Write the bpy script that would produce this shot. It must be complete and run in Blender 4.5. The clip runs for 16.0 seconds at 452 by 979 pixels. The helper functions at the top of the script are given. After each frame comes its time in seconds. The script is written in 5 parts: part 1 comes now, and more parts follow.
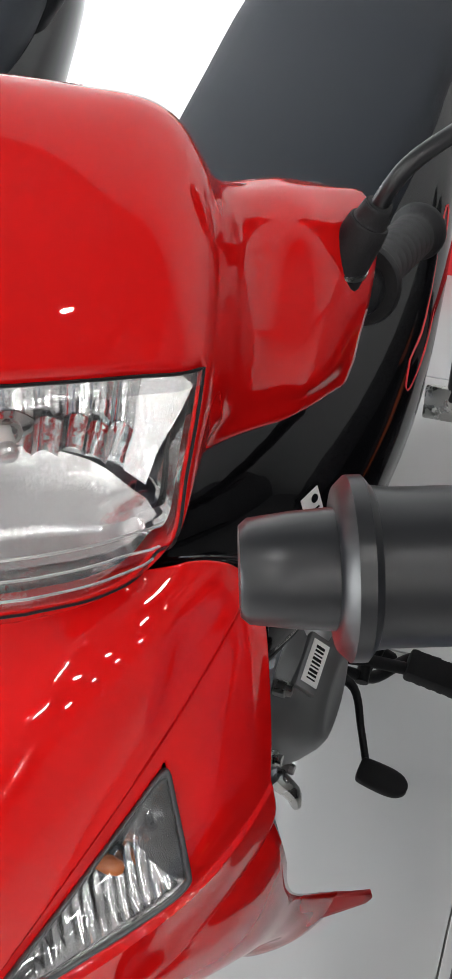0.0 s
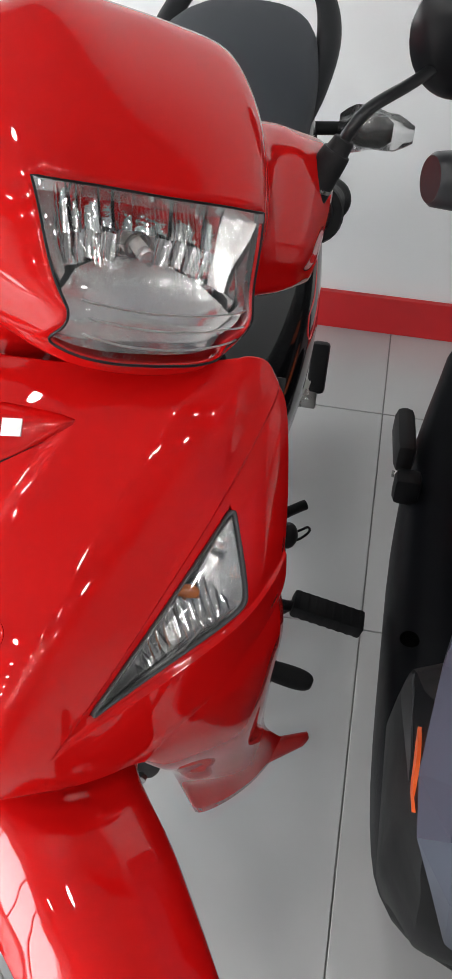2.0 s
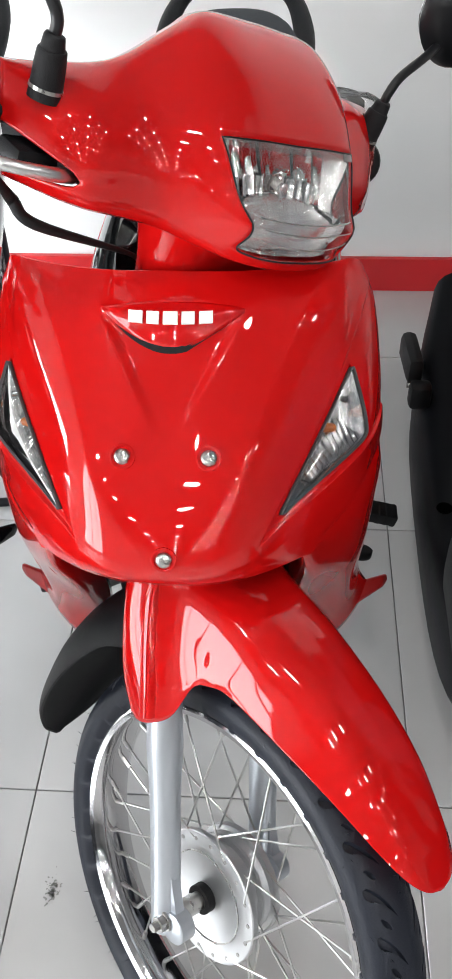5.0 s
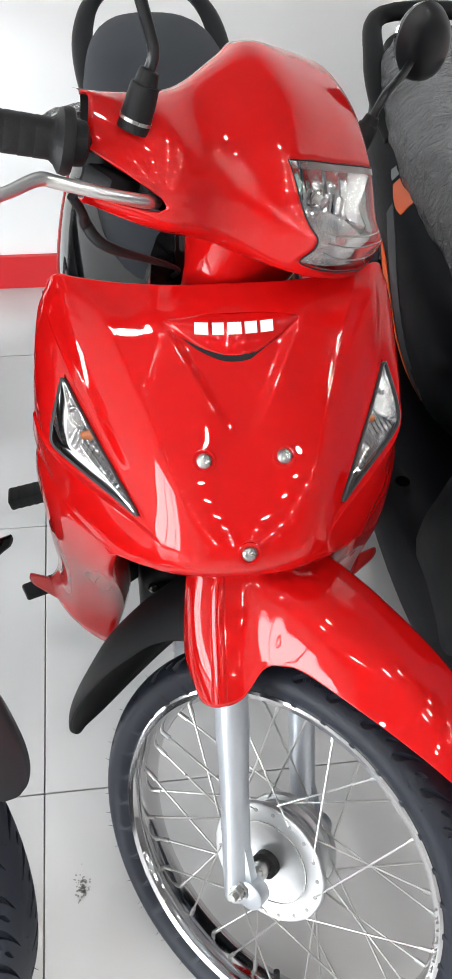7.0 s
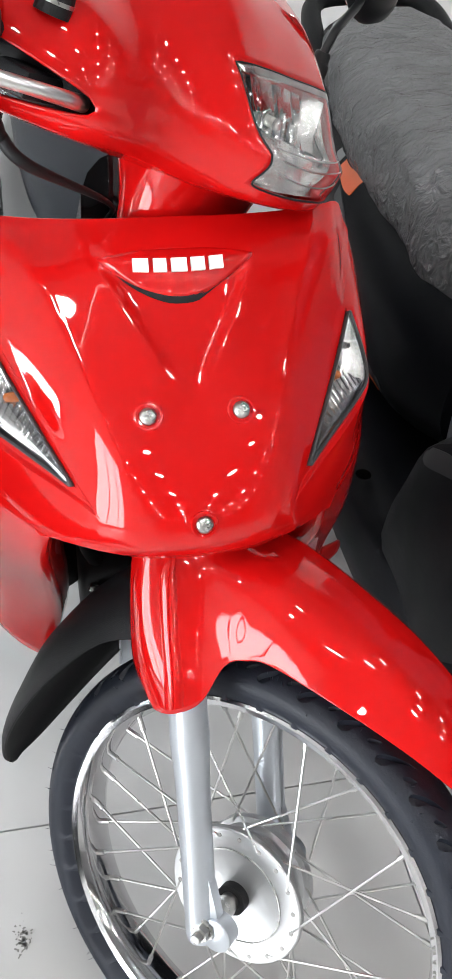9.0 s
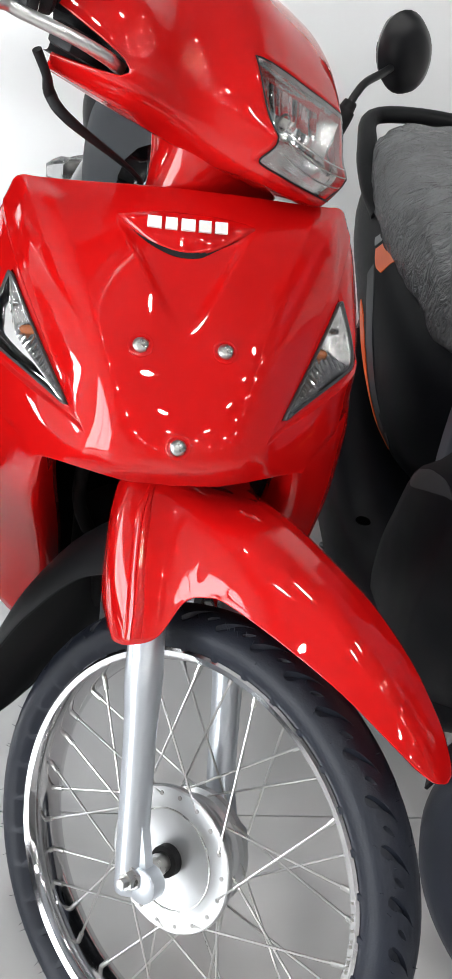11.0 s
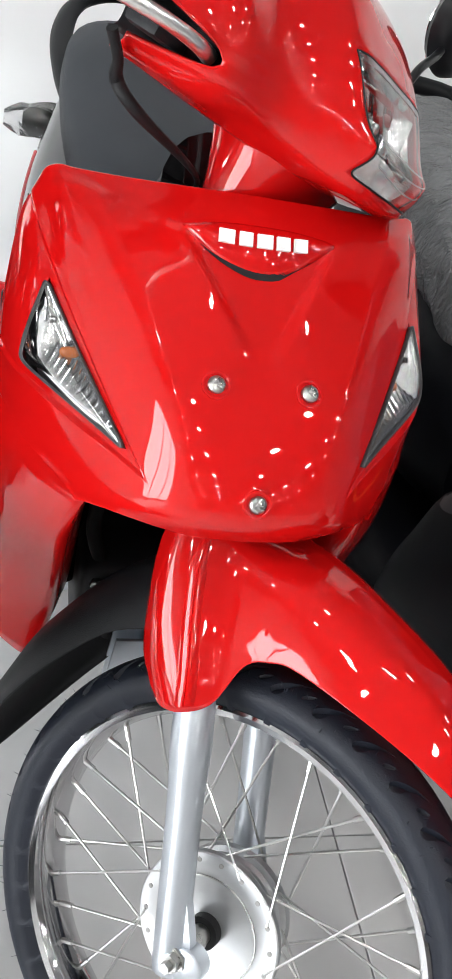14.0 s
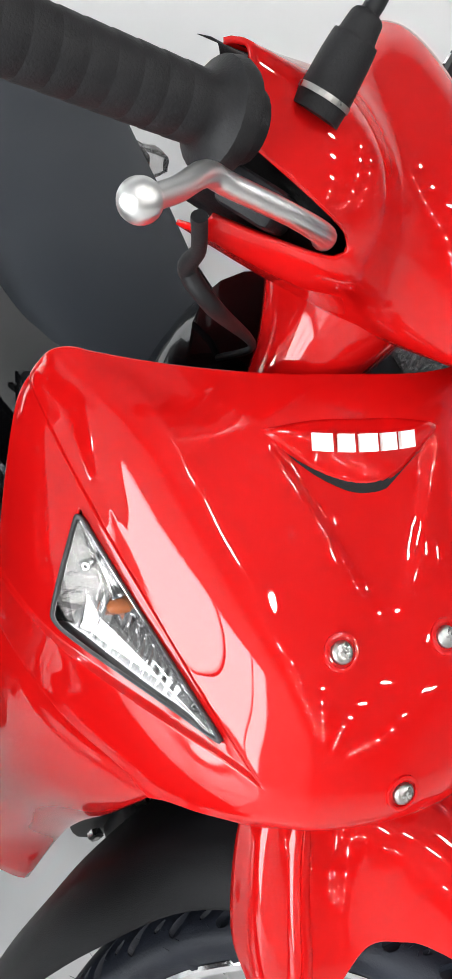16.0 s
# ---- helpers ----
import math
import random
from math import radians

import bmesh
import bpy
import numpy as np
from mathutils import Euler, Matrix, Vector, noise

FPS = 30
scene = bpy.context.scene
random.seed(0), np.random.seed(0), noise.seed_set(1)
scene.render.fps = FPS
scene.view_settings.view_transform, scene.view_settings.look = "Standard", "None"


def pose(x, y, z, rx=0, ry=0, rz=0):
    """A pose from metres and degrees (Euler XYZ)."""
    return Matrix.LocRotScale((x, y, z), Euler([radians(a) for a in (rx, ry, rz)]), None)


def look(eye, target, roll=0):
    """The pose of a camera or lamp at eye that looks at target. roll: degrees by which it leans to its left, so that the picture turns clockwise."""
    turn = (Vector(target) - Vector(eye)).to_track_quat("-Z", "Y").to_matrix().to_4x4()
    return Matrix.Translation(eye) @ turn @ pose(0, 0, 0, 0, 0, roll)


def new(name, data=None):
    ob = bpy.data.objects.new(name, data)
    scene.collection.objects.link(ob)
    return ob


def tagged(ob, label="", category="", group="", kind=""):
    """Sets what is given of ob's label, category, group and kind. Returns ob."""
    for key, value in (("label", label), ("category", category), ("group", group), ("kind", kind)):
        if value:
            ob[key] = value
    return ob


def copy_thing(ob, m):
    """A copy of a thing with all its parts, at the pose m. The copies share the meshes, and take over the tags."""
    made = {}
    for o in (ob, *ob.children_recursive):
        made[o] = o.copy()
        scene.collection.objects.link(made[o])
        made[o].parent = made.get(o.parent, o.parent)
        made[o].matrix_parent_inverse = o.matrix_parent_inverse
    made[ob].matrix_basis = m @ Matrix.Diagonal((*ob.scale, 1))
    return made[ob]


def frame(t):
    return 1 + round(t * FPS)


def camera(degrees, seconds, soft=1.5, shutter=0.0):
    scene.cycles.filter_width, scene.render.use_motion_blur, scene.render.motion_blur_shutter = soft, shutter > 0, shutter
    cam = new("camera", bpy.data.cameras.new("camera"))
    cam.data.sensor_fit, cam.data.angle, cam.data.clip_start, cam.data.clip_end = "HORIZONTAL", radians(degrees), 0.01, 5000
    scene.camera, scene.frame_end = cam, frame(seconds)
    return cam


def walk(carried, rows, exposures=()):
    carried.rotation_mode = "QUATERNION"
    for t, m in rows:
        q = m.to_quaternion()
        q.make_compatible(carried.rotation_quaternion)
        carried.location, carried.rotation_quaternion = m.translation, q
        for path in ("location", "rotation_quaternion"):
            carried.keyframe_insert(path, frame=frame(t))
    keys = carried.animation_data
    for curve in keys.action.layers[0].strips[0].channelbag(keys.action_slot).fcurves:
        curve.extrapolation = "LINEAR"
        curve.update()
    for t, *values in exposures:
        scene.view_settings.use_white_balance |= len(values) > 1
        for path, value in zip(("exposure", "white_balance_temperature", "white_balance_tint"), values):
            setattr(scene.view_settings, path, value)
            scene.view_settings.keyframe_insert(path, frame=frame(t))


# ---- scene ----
cam = camera(27.6, 16.0, soft=0.8)
PATH = [
    (0, 0.3275, -0.0161, 1.2705, 39.93, 6.96, 21.21),
    (0.5, 0.3188, -0.0456, 1.2689, 40.44, 3.64, 20.17),
    (1, 0.289, -0.1279, 1.2823, 42.96, 2.74, 19.4),
    (1.5, 0.2555, -0.2472, 1.2856, 45.37, -1.11, 12.94),
    (2, 0.2439, -0.3231, 1.2864, 45.91, -1.69, 10.66),
    (2.5, 0.2246, -0.3835, 1.3154, 46.46, -0.15, 9.72),
    (3, 0.2017, -0.4006, 1.3037, 46.37, -0.13, 9.57),
    (3.5, 0.1327, -0.4787, 1.3494, 46.98, 1.37, 6.69),
    (4, 0.1133, -0.5341, 1.3569, 46.91, 1.67, 6.29),
    (4.5, 0.1223, -0.6016, 1.3623, 46.55, 1.72, 5.57),
    (7, -0.1324, -0.6599, 1.4294, 45.34, -2.26, -7.68),
    (7.5, -0.1741, -0.5829, 1.3914, 44.63, -2.85, -8.02),
    (8, -0.1595, -0.5316, 1.3584, 44.49, -3.94, -9.06),
    (8.5, -0.1582, -0.5649, 1.324, 45.27, -2.54, -11.78),
    (9, -0.1258, -0.6154, 1.285, 48.19, -3.32, -11.41),
    (11.5, -0.0686, -0.8187, 1.1719, 58.24, -8.36, -3.31),
    (12, -0.0674, -0.826, 1.1757, 59.59, -9.32, -2.76),
    (12.5, -0.0753, -0.843, 1.151, 60.29, -10.02, -2.37),
    (13, -0.0852, -0.8086, 1.1515, 59.98, -10.2, -2.54),
    (13.5, -0.1387, -0.7263, 1.1561, 57.35, -10.09, -2.56),
    (14, -0.222, -0.6323, 1.1795, 53.54, -12.25, -9.65),
    (14.5, -0.2927, -0.5358, 1.189, 54.85, -13.88, -14.84),
    (15, -0.3538, -0.4667, 1.1967, 54.9, -11.83, -18.37),
    (15.5, -0.3718, -0.4003, 1.2037, 53.26, -13.32, -21.55),
    (16, -0.346, -0.2962, 1.2101, 52.18, -13.8, -21.84),
]
walk(cam, [(t, pose(*p)) for t, *p in PATH], exposures=((0, -0.05), (1.5, -0.4), (2.5, -0.45), (4.5, -0.42), (8.5, -0.25), (12, -0.5), (13.5, -0.42), (16, -0.2)))

# ---- light ----
world = bpy.data.worlds.new("showroom_sky")
scene.world = world
world.use_nodes = True
_bg = world.node_tree.nodes["Background"]
_sky = world.node_tree.nodes.new("ShaderNodeTexSky")
_sky.sky_type, _sky.sun_disc = "NISHITA", False
_sky.sun_elevation, _sky.sun_rotation = radians(50), radians(200)
world.node_tree.links.new(_sky.outputs[0], _bg.inputs[0])
_bg.inputs[1].default_value = 0.12


def area_lamp(name, m, sx, sy, watts, colour):
    data = bpy.data.lights.new(name, "AREA")
    data.shape, data.size, data.size_y, data.energy, data.color = "RECTANGLE", sx, sy, watts, colour
    ob = new(name, data)
    ob.matrix_world = m
    return ob


# ---- materials ----
def principled(name, colour, rough=0.5, metal=0.0, coat=0.0, spec=0.5):
    m = bpy.data.materials.new(name)
    m.use_nodes = True
    b = m.node_tree.nodes["Principled BSDF"]
    b.inputs["Base Color"].default_value = (*colour, 1)
    b.inputs["Roughness"].default_value = rough
    b.inputs["Metallic"].default_value = metal
    b.inputs["Coat Weight"].default_value = coat
    b.inputs["Coat Roughness"].default_value = 0.02
    b.inputs["Specular IOR Level"].default_value = spec
    return m


def vary(m, scale, amount, rough_amount=0.0, bump=0.0, bump_scale=None, detail=4):
    """Two-scale variation of colour and gloss, and fine relief."""
    nt = m.node_tree
    b = nt.nodes["Principled BSDF"]
    co = nt.nodes.new("ShaderNodeTexCoord")
    n = nt.nodes.new("ShaderNodeTexNoise")
    n.inputs["Scale"].default_value, n.inputs["Detail"].default_value = scale, detail
    nt.links.new(co.outputs["Object"], n.inputs["Vector"])
    base = tuple(b.inputs["Base Color"].default_value)
    ramp = nt.nodes.new("ShaderNodeMix")
    ramp.data_type = "RGBA"
    ramp.inputs["A"].default_value = tuple(c * (1 - amount) for c in base[:3]) + (1,)
    ramp.inputs["B"].default_value = tuple(min(1, c * (1 + amount)) for c in base[:3]) + (1,)
    nt.links.new(n.outputs["Fac"], ramp.inputs["Factor"])
    nt.links.new(ramp.outputs["Result"], b.inputs["Base Color"])
    if rough_amount:
        r = b.inputs["Roughness"].default_value
        mp = nt.nodes.new("ShaderNodeMapRange")
        mp.inputs["To Min"].default_value, mp.inputs["To Max"].default_value = max(0.02, r - rough_amount), r + rough_amount
        nt.links.new(n.outputs["Fac"], mp.inputs["Value"])
        nt.links.new(mp.outputs["Result"], b.inputs["Roughness"])
    if bump:
        n2 = nt.nodes.new("ShaderNodeTexNoise")
        n2.inputs["Scale"].default_value, n2.inputs["Detail"].default_value = bump_scale or scale * 12, 3
        nt.links.new(co.outputs["Object"], n2.inputs["Vector"])
        bp = nt.nodes.new("ShaderNodeBump")
        bp.inputs["Strength"].default_value, bp.inputs["Distance"].default_value = bump, 0.001
        nt.links.new(n2.outputs["Fac"], bp.inputs["Height"])
        nt.links.new(bp.outputs["Normal"], b.inputs["Normal"])
    return m


def glass_like(name, tint, rough=0.02, alpha=0.25):
    """Thin clear plastic: mostly see-through, with a glossy skin."""
    m = bpy.data.materials.new(name)
    m.use_nodes = True
    nt = m.node_tree
    nt.nodes.remove(nt.nodes["Principled BSDF"])
    out = nt.nodes["Material Output"]
    tr, gl, mix, fr = (nt.nodes.new("ShaderNode" + k) for k in ("BsdfTransparent", "BsdfGlossy", "MixShader", "Fresnel"))
    tr.inputs[0].default_value, gl.inputs[0].default_value = (*tint, 1), (1, 1, 1, 1)
    gl.inputs["Roughness"].default_value, fr.inputs[0].default_value = rough, 1.5
    mx = nt.nodes.new("ShaderNodeMath")
    mx.operation = "ADD"
    mx.inputs[1].default_value = alpha
    nt.links.new(fr.outputs[0], mx.inputs[0])
    nt.links.new(mx.outputs[0], mix.inputs[0])
    nt.links.new(tr.outputs[0], mix.inputs[1])
    nt.links.new(gl.outputs[0], mix.inputs[2])
    nt.links.new(mix.outputs[0], out.inputs[0])
    return m


def glow(name, colour, strength):
    m = bpy.data.materials.new(name)
    m.use_nodes = True
    b = m.node_tree.nodes["Principled BSDF"]
    b.inputs["Base Color"].default_value = (0.9, 0.9, 0.9, 1)
    b.inputs["Emission Color"].default_value = (*colour, 1)
    b.inputs["Emission Strength"].default_value = strength
    return m


RED = vary(principled("red_gloss_paint", (0.53, 0.0045, 0.0045), 0.30, 0, 1.0, 0.0), 3, 0.05, 0.03)
RED_MATT = vary(principled("red_plastic", (0.45, 0.012, 0.012), 0.35), 20, 0.08)
BLACK_GLOSS = vary(principled("black_gloss_paint", (0.003, 0.003, 0.0036), 0.09, 0, 0.3, 0.1), 5, 0.2, 0.03)
BLACK_PLASTIC = vary(principled("black_grained_plastic", (0.007, 0.0074, 0.0086), 0.5, spec=0.2), 30, 0.25, 0.08, 0.3, 900)
GREY_PLASTIC = vary(principled("dark_grey_plastic", (0.0045, 0.005, 0.0068), 0.42, spec=0.1), 20, 0.2, 0.06, 0.25, 900)
RUBBER = vary(principled("black_rubber", (0.012, 0.012, 0.013), 0.55, spec=0.2), 25, 0.3, 0.1, 0.3, 700)
TYRE = vary(principled("tyre_rubber", (0.014, 0.017, 0.026), 0.46, spec=0.3), 14, 0.3, 0.1, 0.3, 500)
VINYL = vary(principled("seat_vinyl", (0.018, 0.0225, 0.030), 0.55, spec=0.2), 10, 0.12, 0.05, 0.5, 1500)
SATIN_BLACK = vary(principled("satin_black_paint", (0.010, 0.0105, 0.012), 0.32, spec=0.4), 12, 0.15, 0.05)
CHROME = vary(principled("chrome", (0.66, 0.66, 0.67), 0.10, 1.0), 20, 0.05, 0.04)
STEEL = vary(principled("zinc_steel", (0.46, 0.455, 0.44), 0.28, 1.0), 60, 0.12, 0.08)
SPOKE = vary(principled("bright_zinc_wire", (0.58, 0.58, 0.57), 0.30, 1.0), 60, 0.08, 0.06)
ALU = vary(principled("cast_aluminium", (0.58, 0.59, 0.60), 0.36, 0.85), 12, 0.06, 0.06, 0.15, 1200)
LEVER = vary(principled("polished_aluminium", (0.72, 0.72, 0.71), 0.32, 1.0), 40, 0.06, 0.06)
SILVER = vary(principled("silver_paint", (0.62, 0.66, 0.71), 0.30, 0.8, 0.3), 10, 0.04)
REFLECTOR = vary(principled("mirrored_reflector", (0.90, 0.90, 0.905), 0.12, 1.0), 18, 0.05, 0.03, 0.45, 110)
DISH = vary(principled("satin_reflector", (0.80, 0.80, 0.805), 0.23, 0.75), 30, 0.12, 0.08, 0.25, 420)
SATIN_GREY = vary(principled("satin_black_plastic", (0.030, 0.032, 0.036), 0.38, spec=0.4), 6, 0.12, 0.05)
BEZEL = vary(principled("smoked_plastic", (0.050, 0.050, 0.053), 0.34, spec=0.35), 20, 0.2)
SIGNAL_MIRROR = vary(principled("signal_reflector", (0.52, 0.52, 0.525), 0.20, 1.0), 60, 0.15, 0.06, 1.0, 110)
SIGNAL_CHROME = vary(principled("signal_chrome", (0.48, 0.48, 0.485), 0.13, 1.0), 60, 0.1, 0.05)
SIGNAL_LENS = glass_like("signal_lens", (0.95, 0.95, 0.94), 0.03, 0.06)
FROST = glass_like("frosted_lens", (0.72, 0.72, 0.72), 0.35, 0.10)
MOULDED = glass_like("moulded_line", (1.0, 1.0, 1.0), 0.3, 0.36)
HEAD_LENS = glass_like("fluted_lens", (0.96, 0.96, 0.95), 0.04, 0.04)
_nt = HEAD_LENS.node_tree
_co, _wv, _bp = (_nt.nodes.new("ShaderNode" + k) for k in ("TexCoord", "TexWave", "Bump"))
_wv.inputs["Scale"].default_value, _wv.inputs["Distortion"].default_value = 95, 0.3
_bp.inputs["Strength"].default_value, _bp.inputs["Distance"].default_value = 0.08, 0.0005
_nt.links.new(_co.outputs["Object"], _wv.inputs["Vector"])
_nt.links.new(_wv.outputs["Fac"], _bp.inputs["Height"])
_nt.links.new(_bp.outputs["Normal"], _nt.nodes["Glossy BSDF"].inputs["Normal"])
AMBER = vary(principled("amber_bulb", (0.42, 0.12, 0.03), 0.2), 30, 0.15)
WHITE_MARK = vary(principled("white_mark", (0.82, 0.82, 0.80), 0.4), 60, 0.04)
WALL_WHITE = vary(principled("wall_paint", (0.86, 0.87, 0.87), 0.6), 1.6, 0.03, 0.04, 0.1, 200)
# grey picked for walls out of view, to dim what the gloss paint mirrors
UNSEEN_WALL = vary(principled("dimmed_unseen_wall", (0.26, 0.26, 0.265), 0.6), 1.6, 0.06, 0.04, 0.1, 200)
BAND_RED = vary(principled("red_wall_tile", (0.62, 0.02, 0.025), 0.3), 3, 0.1, 0.05)
TILE = vary(principled("floor_tile", (0.56, 0.56, 0.555), 0.14), 2.2, 0.05, 0.05)
GROUT = vary(principled("grout", (0.30, 0.295, 0.285), 0.8), 40, 0.2)
CEIL = vary(principled("ceiling_paint", (0.16, 0.16, 0.165), 0.8), 2, 0.06)
LAMP_GLOW = glow("lamp_glow", (1.0, 0.98, 0.96), 165)
ORANGE = vary(principled("orange_decal", (0.85, 0.13, 0.02), 0.35), 20, 0.08)


# ---- mesh helpers ----
def catmull(p, t):
    n = len(p) - 1
    i = min(int(t), n - 1)
    f = t - i
    b, c = p[i], p[i + 1]
    a = p[i - 1] if i > 0 else 2 * b - c
    d = p[i + 2] if i + 2 <= n else 2 * c - b
    return 0.5 * ((2 * b) + (c - a) * f + (2 * a - 5 * b + 4 * c - d) * f * f + (3 * b - a - 3 * c + d) * f ** 3)


def smooth_grid(ctrl, nu, nv):
    """ctrl[row][col] of points -> finer grid by cubic curves both ways."""
    rows = [[Vector(q) for q in r] for r in ctrl]
    wide = [[catmull(r, j * (len(r) - 1) / nv) for j in range(nv + 1)] for r in rows]
    return [[catmull([w[j] for w in wide], i * (len(wide) - 1) / nu) for j in range(nv + 1)] for i in range(nu + 1)]


def sheet(grid, keep=None, mirror=False):
    bm = bmesh.new()
    sides = (1, -1) if mirror else (1,)
    for sgn in sides:
        vs = [[bm.verts.new((sgn * p.x, p.y, p.z)) for p in r] for r in grid]
        for i in range(len(grid) - 1):
            for j in range(len(grid[0]) - 1):
                if keep and not keep(i, j):
                    continue
                q = [vs[i][j], vs[i][j + 1], vs[i + 1][j + 1], vs[i + 1][j]]
                bm.faces.new(q if sgn > 0 else q[::-1])
    bmesh.ops.remove_doubles(bm, verts=bm.verts, dist=1e-5)
    bmesh.ops.delete(bm, geom=[v for v in bm.verts if not v.link_faces], context="VERTS")
    bmesh.ops.recalc_face_normals(bm, faces=bm.faces)
    return bm


def thicken(ob, d):
    md = ob.modifiers.new("thickness", "SOLIDIFY")
    md.thickness, md.offset = d, -1
    return ob


def box(sx, sy, sz, m=Matrix(), bevel=0.0, seg=2):
    bm = bmesh.new()
    bmesh.ops.create_cube(bm, size=1, matrix=Matrix.Diagonal((sx, sy, sz, 1)))
    if bevel:
        bmesh.ops.bevel(bm, geom=bm.edges[:], offset=bevel, segments=seg, affect="EDGES", profile=0.5)
    bm.transform(m)
    return bm


def lathe(profile, seg=32, m=Matrix()):
    """Profile of (along x, radius) turned round the x axis; closed at both ends where the radius is not 0."""
    bm = bmesh.new()
    rings = []
    for x, r in profile:
        rings.append([bm.verts.new((x, r * math.cos(a), r * math.sin(a))) for a in (2 * math.pi * k / seg for k in range(seg))])
    for a, b in zip(rings, rings[1:]):
        for k in range(seg):
            bm.faces.new((a[k], a[(k + 1) % seg], b[(k + 1) % seg], b[k]))
    bm.faces.new(rings[0][::-1])
    bm.faces.new(rings[-1])
    bmesh.ops.remove_doubles(bm, verts=bm.verts, dist=1e-6)
    bmesh.ops.recalc_face_normals(bm, faces=bm.faces)
    bm.transform(m)
    return bm


def ring(profile, seg=72, m=Matrix()):
    """A closed profile of (along x, radius) turned round the x axis."""
    bm = bmesh.new()
    rings = []
    for k in range(seg):
        a = 2 * math.pi * k / seg
        rings.append([bm.verts.new((x, r * math.cos(a), r * math.sin(a))) for x, r in profile])
    n = len(profile)
    for k in range(seg):
        a, b = rings[k], rings[(k + 1) % seg]
        for j in range(n):
            bm.faces.new((a[j], a[(j + 1) % n], b[(j + 1) % n], b[j]))
    bmesh.ops.recalc_face_normals(bm, faces=bm.faces)
    bm.transform(m)
    return bm


def tube(points, radius, seg=10, steps=6):
    """A round bar along a smooth curve; radius may be a list, one for each point."""
    pts = [Vector(p) for p in points]
    radii = radius if isinstance(radius, (list, tuple)) else [radius] * len(pts)
    n = (len(pts) - 1) * steps
    line = [catmull(pts, i / steps) for i in range(n + 1)]
    rad = [float(np.interp(i / steps, range(len(radii)), radii)) for i in range(n + 1)]
    bm = bmesh.new()
    rings = []
    up = Vector((0.13, 0.21, 0.97))
    for i, p in enumerate(line):
        t = (line[min(i + 1, n)] - line[max(i - 1, 0)]).normalized()
        a = t.cross(up)
        if a.length < 0.1:
            a = t.cross(Vector((1, 0, 0)))
        a.normalize()
        b = t.cross(a)
        rings.append([bm.verts.new(p + rad[i] * (a * math.cos(2 * math.pi * k / seg) + b * math.sin(2 * math.pi * k / seg))) for k in range(seg)])
    for a, b in zip(rings, rings[1:]):
        for k in range(seg):
            bm.faces.new((a[k], a[(k + 1) % seg], b[(k + 1) % seg], b[k]))
    bm.faces.new(rings[0][::-1])
    bm.faces.new(rings[-1])
    bmesh.ops.recalc_face_normals(bm, faces=bm.faces)
    return bm


def loft(sections, seg_between=4, closed=True):
    """Sections: equally long closed rings of points; smooth along and round."""
    secs = [[Vector(p) for p in s] for s in sections]
    n = (len(secs) - 1) * seg_between
    bm = bmesh.new()
    rings = []
    for i in range(n + 1):
        rings.append([bm.verts.new(catmull([s[k] for s in secs], i / seg_between)) for k in range(len(secs[0]))])
    m = len(secs[0])
    for a, b in zip(rings, rings[1:]):
        for k in range(m):
            bm.faces.new((a[k], a[(k + 1) % m], b[(k + 1) % m], b[k]))
    if closed:
        bm.faces.new(rings[0][::-1])
        bm.faces.new(rings[-1])
    bmesh.ops.recalc_face_normals(bm, faces=bm.faces)
    return bm


def oval(cx, cy, cz, rx, rz, n=20, power=2.4, tilt=0.0):
    """A rounded section across y."""
    out = []
    for k in range(n):
        a = 2 * math.pi * k / n
        c, s_ = math.cos(a), math.sin(a)
        x = rx * math.copysign(abs(c) ** (2 / power), c)
        z = rz * math.copysign(abs(s_) ** (2 / power), s_)
        out.append((cx + x, cy + tilt * z, cz + z))
    return out


def prism(outline, depth, m=Matrix(), bevel=0.0):
    """A flat outline in x, z given depth along y."""
    bm = bmesh.new()
    f = bm.faces.new([bm.verts.new((x, 0, z)) for x, z in outline])
    ext = bmesh.ops.extrude_face_region(bm, geom=[f])
    bmesh.ops.translate(bm, vec=(0, depth, 0), verts=[v for v in ext["geom"] if isinstance(v, bmesh.types.BMVert)])
    bmesh.ops.recalc_face_normals(bm, faces=bm.faces)
    if bevel:
        bmesh.ops.bevel(bm, geom=bm.edges[:], offset=bevel, segments=2, affect="EDGES", profile=0.5)
    bm.transform(m)
    return bm


def join(*bms):
    out = bmesh.new()
    for b in bms:
        me = bpy.data.meshes.new("tmp")
        b.to_mesh(me)
        out.from_mesh(me)
        b.free()
        bpy.data.meshes.remove(me)
    return out


def ball_at(centre, size):
    """A rounded lump with its own half sizes."""
    bm = bmesh.new()
    bmesh.ops.create_uvsphere(bm, u_segments=16, v_segments=10, radius=1)
    bm.transform(Matrix.Translation(centre) @ Matrix.Diagonal((*size, 1)))
    return bm


def part(name, bm, material, parent=None, label="", m=None, smooth=True):
    me = bpy.data.meshes.new(name)
    bm.to_mesh(me)
    bm.free()
    me.materials.append(material)
    if smooth:
        me.shade_smooth()
        me.set_sharp_from_angle(angle=radians(40))
    ob = new(name, me)
    if m is not None:
        ob.matrix_basis = m
    ob.parent = parent
    if label:
        tagged(ob, label)
    return ob


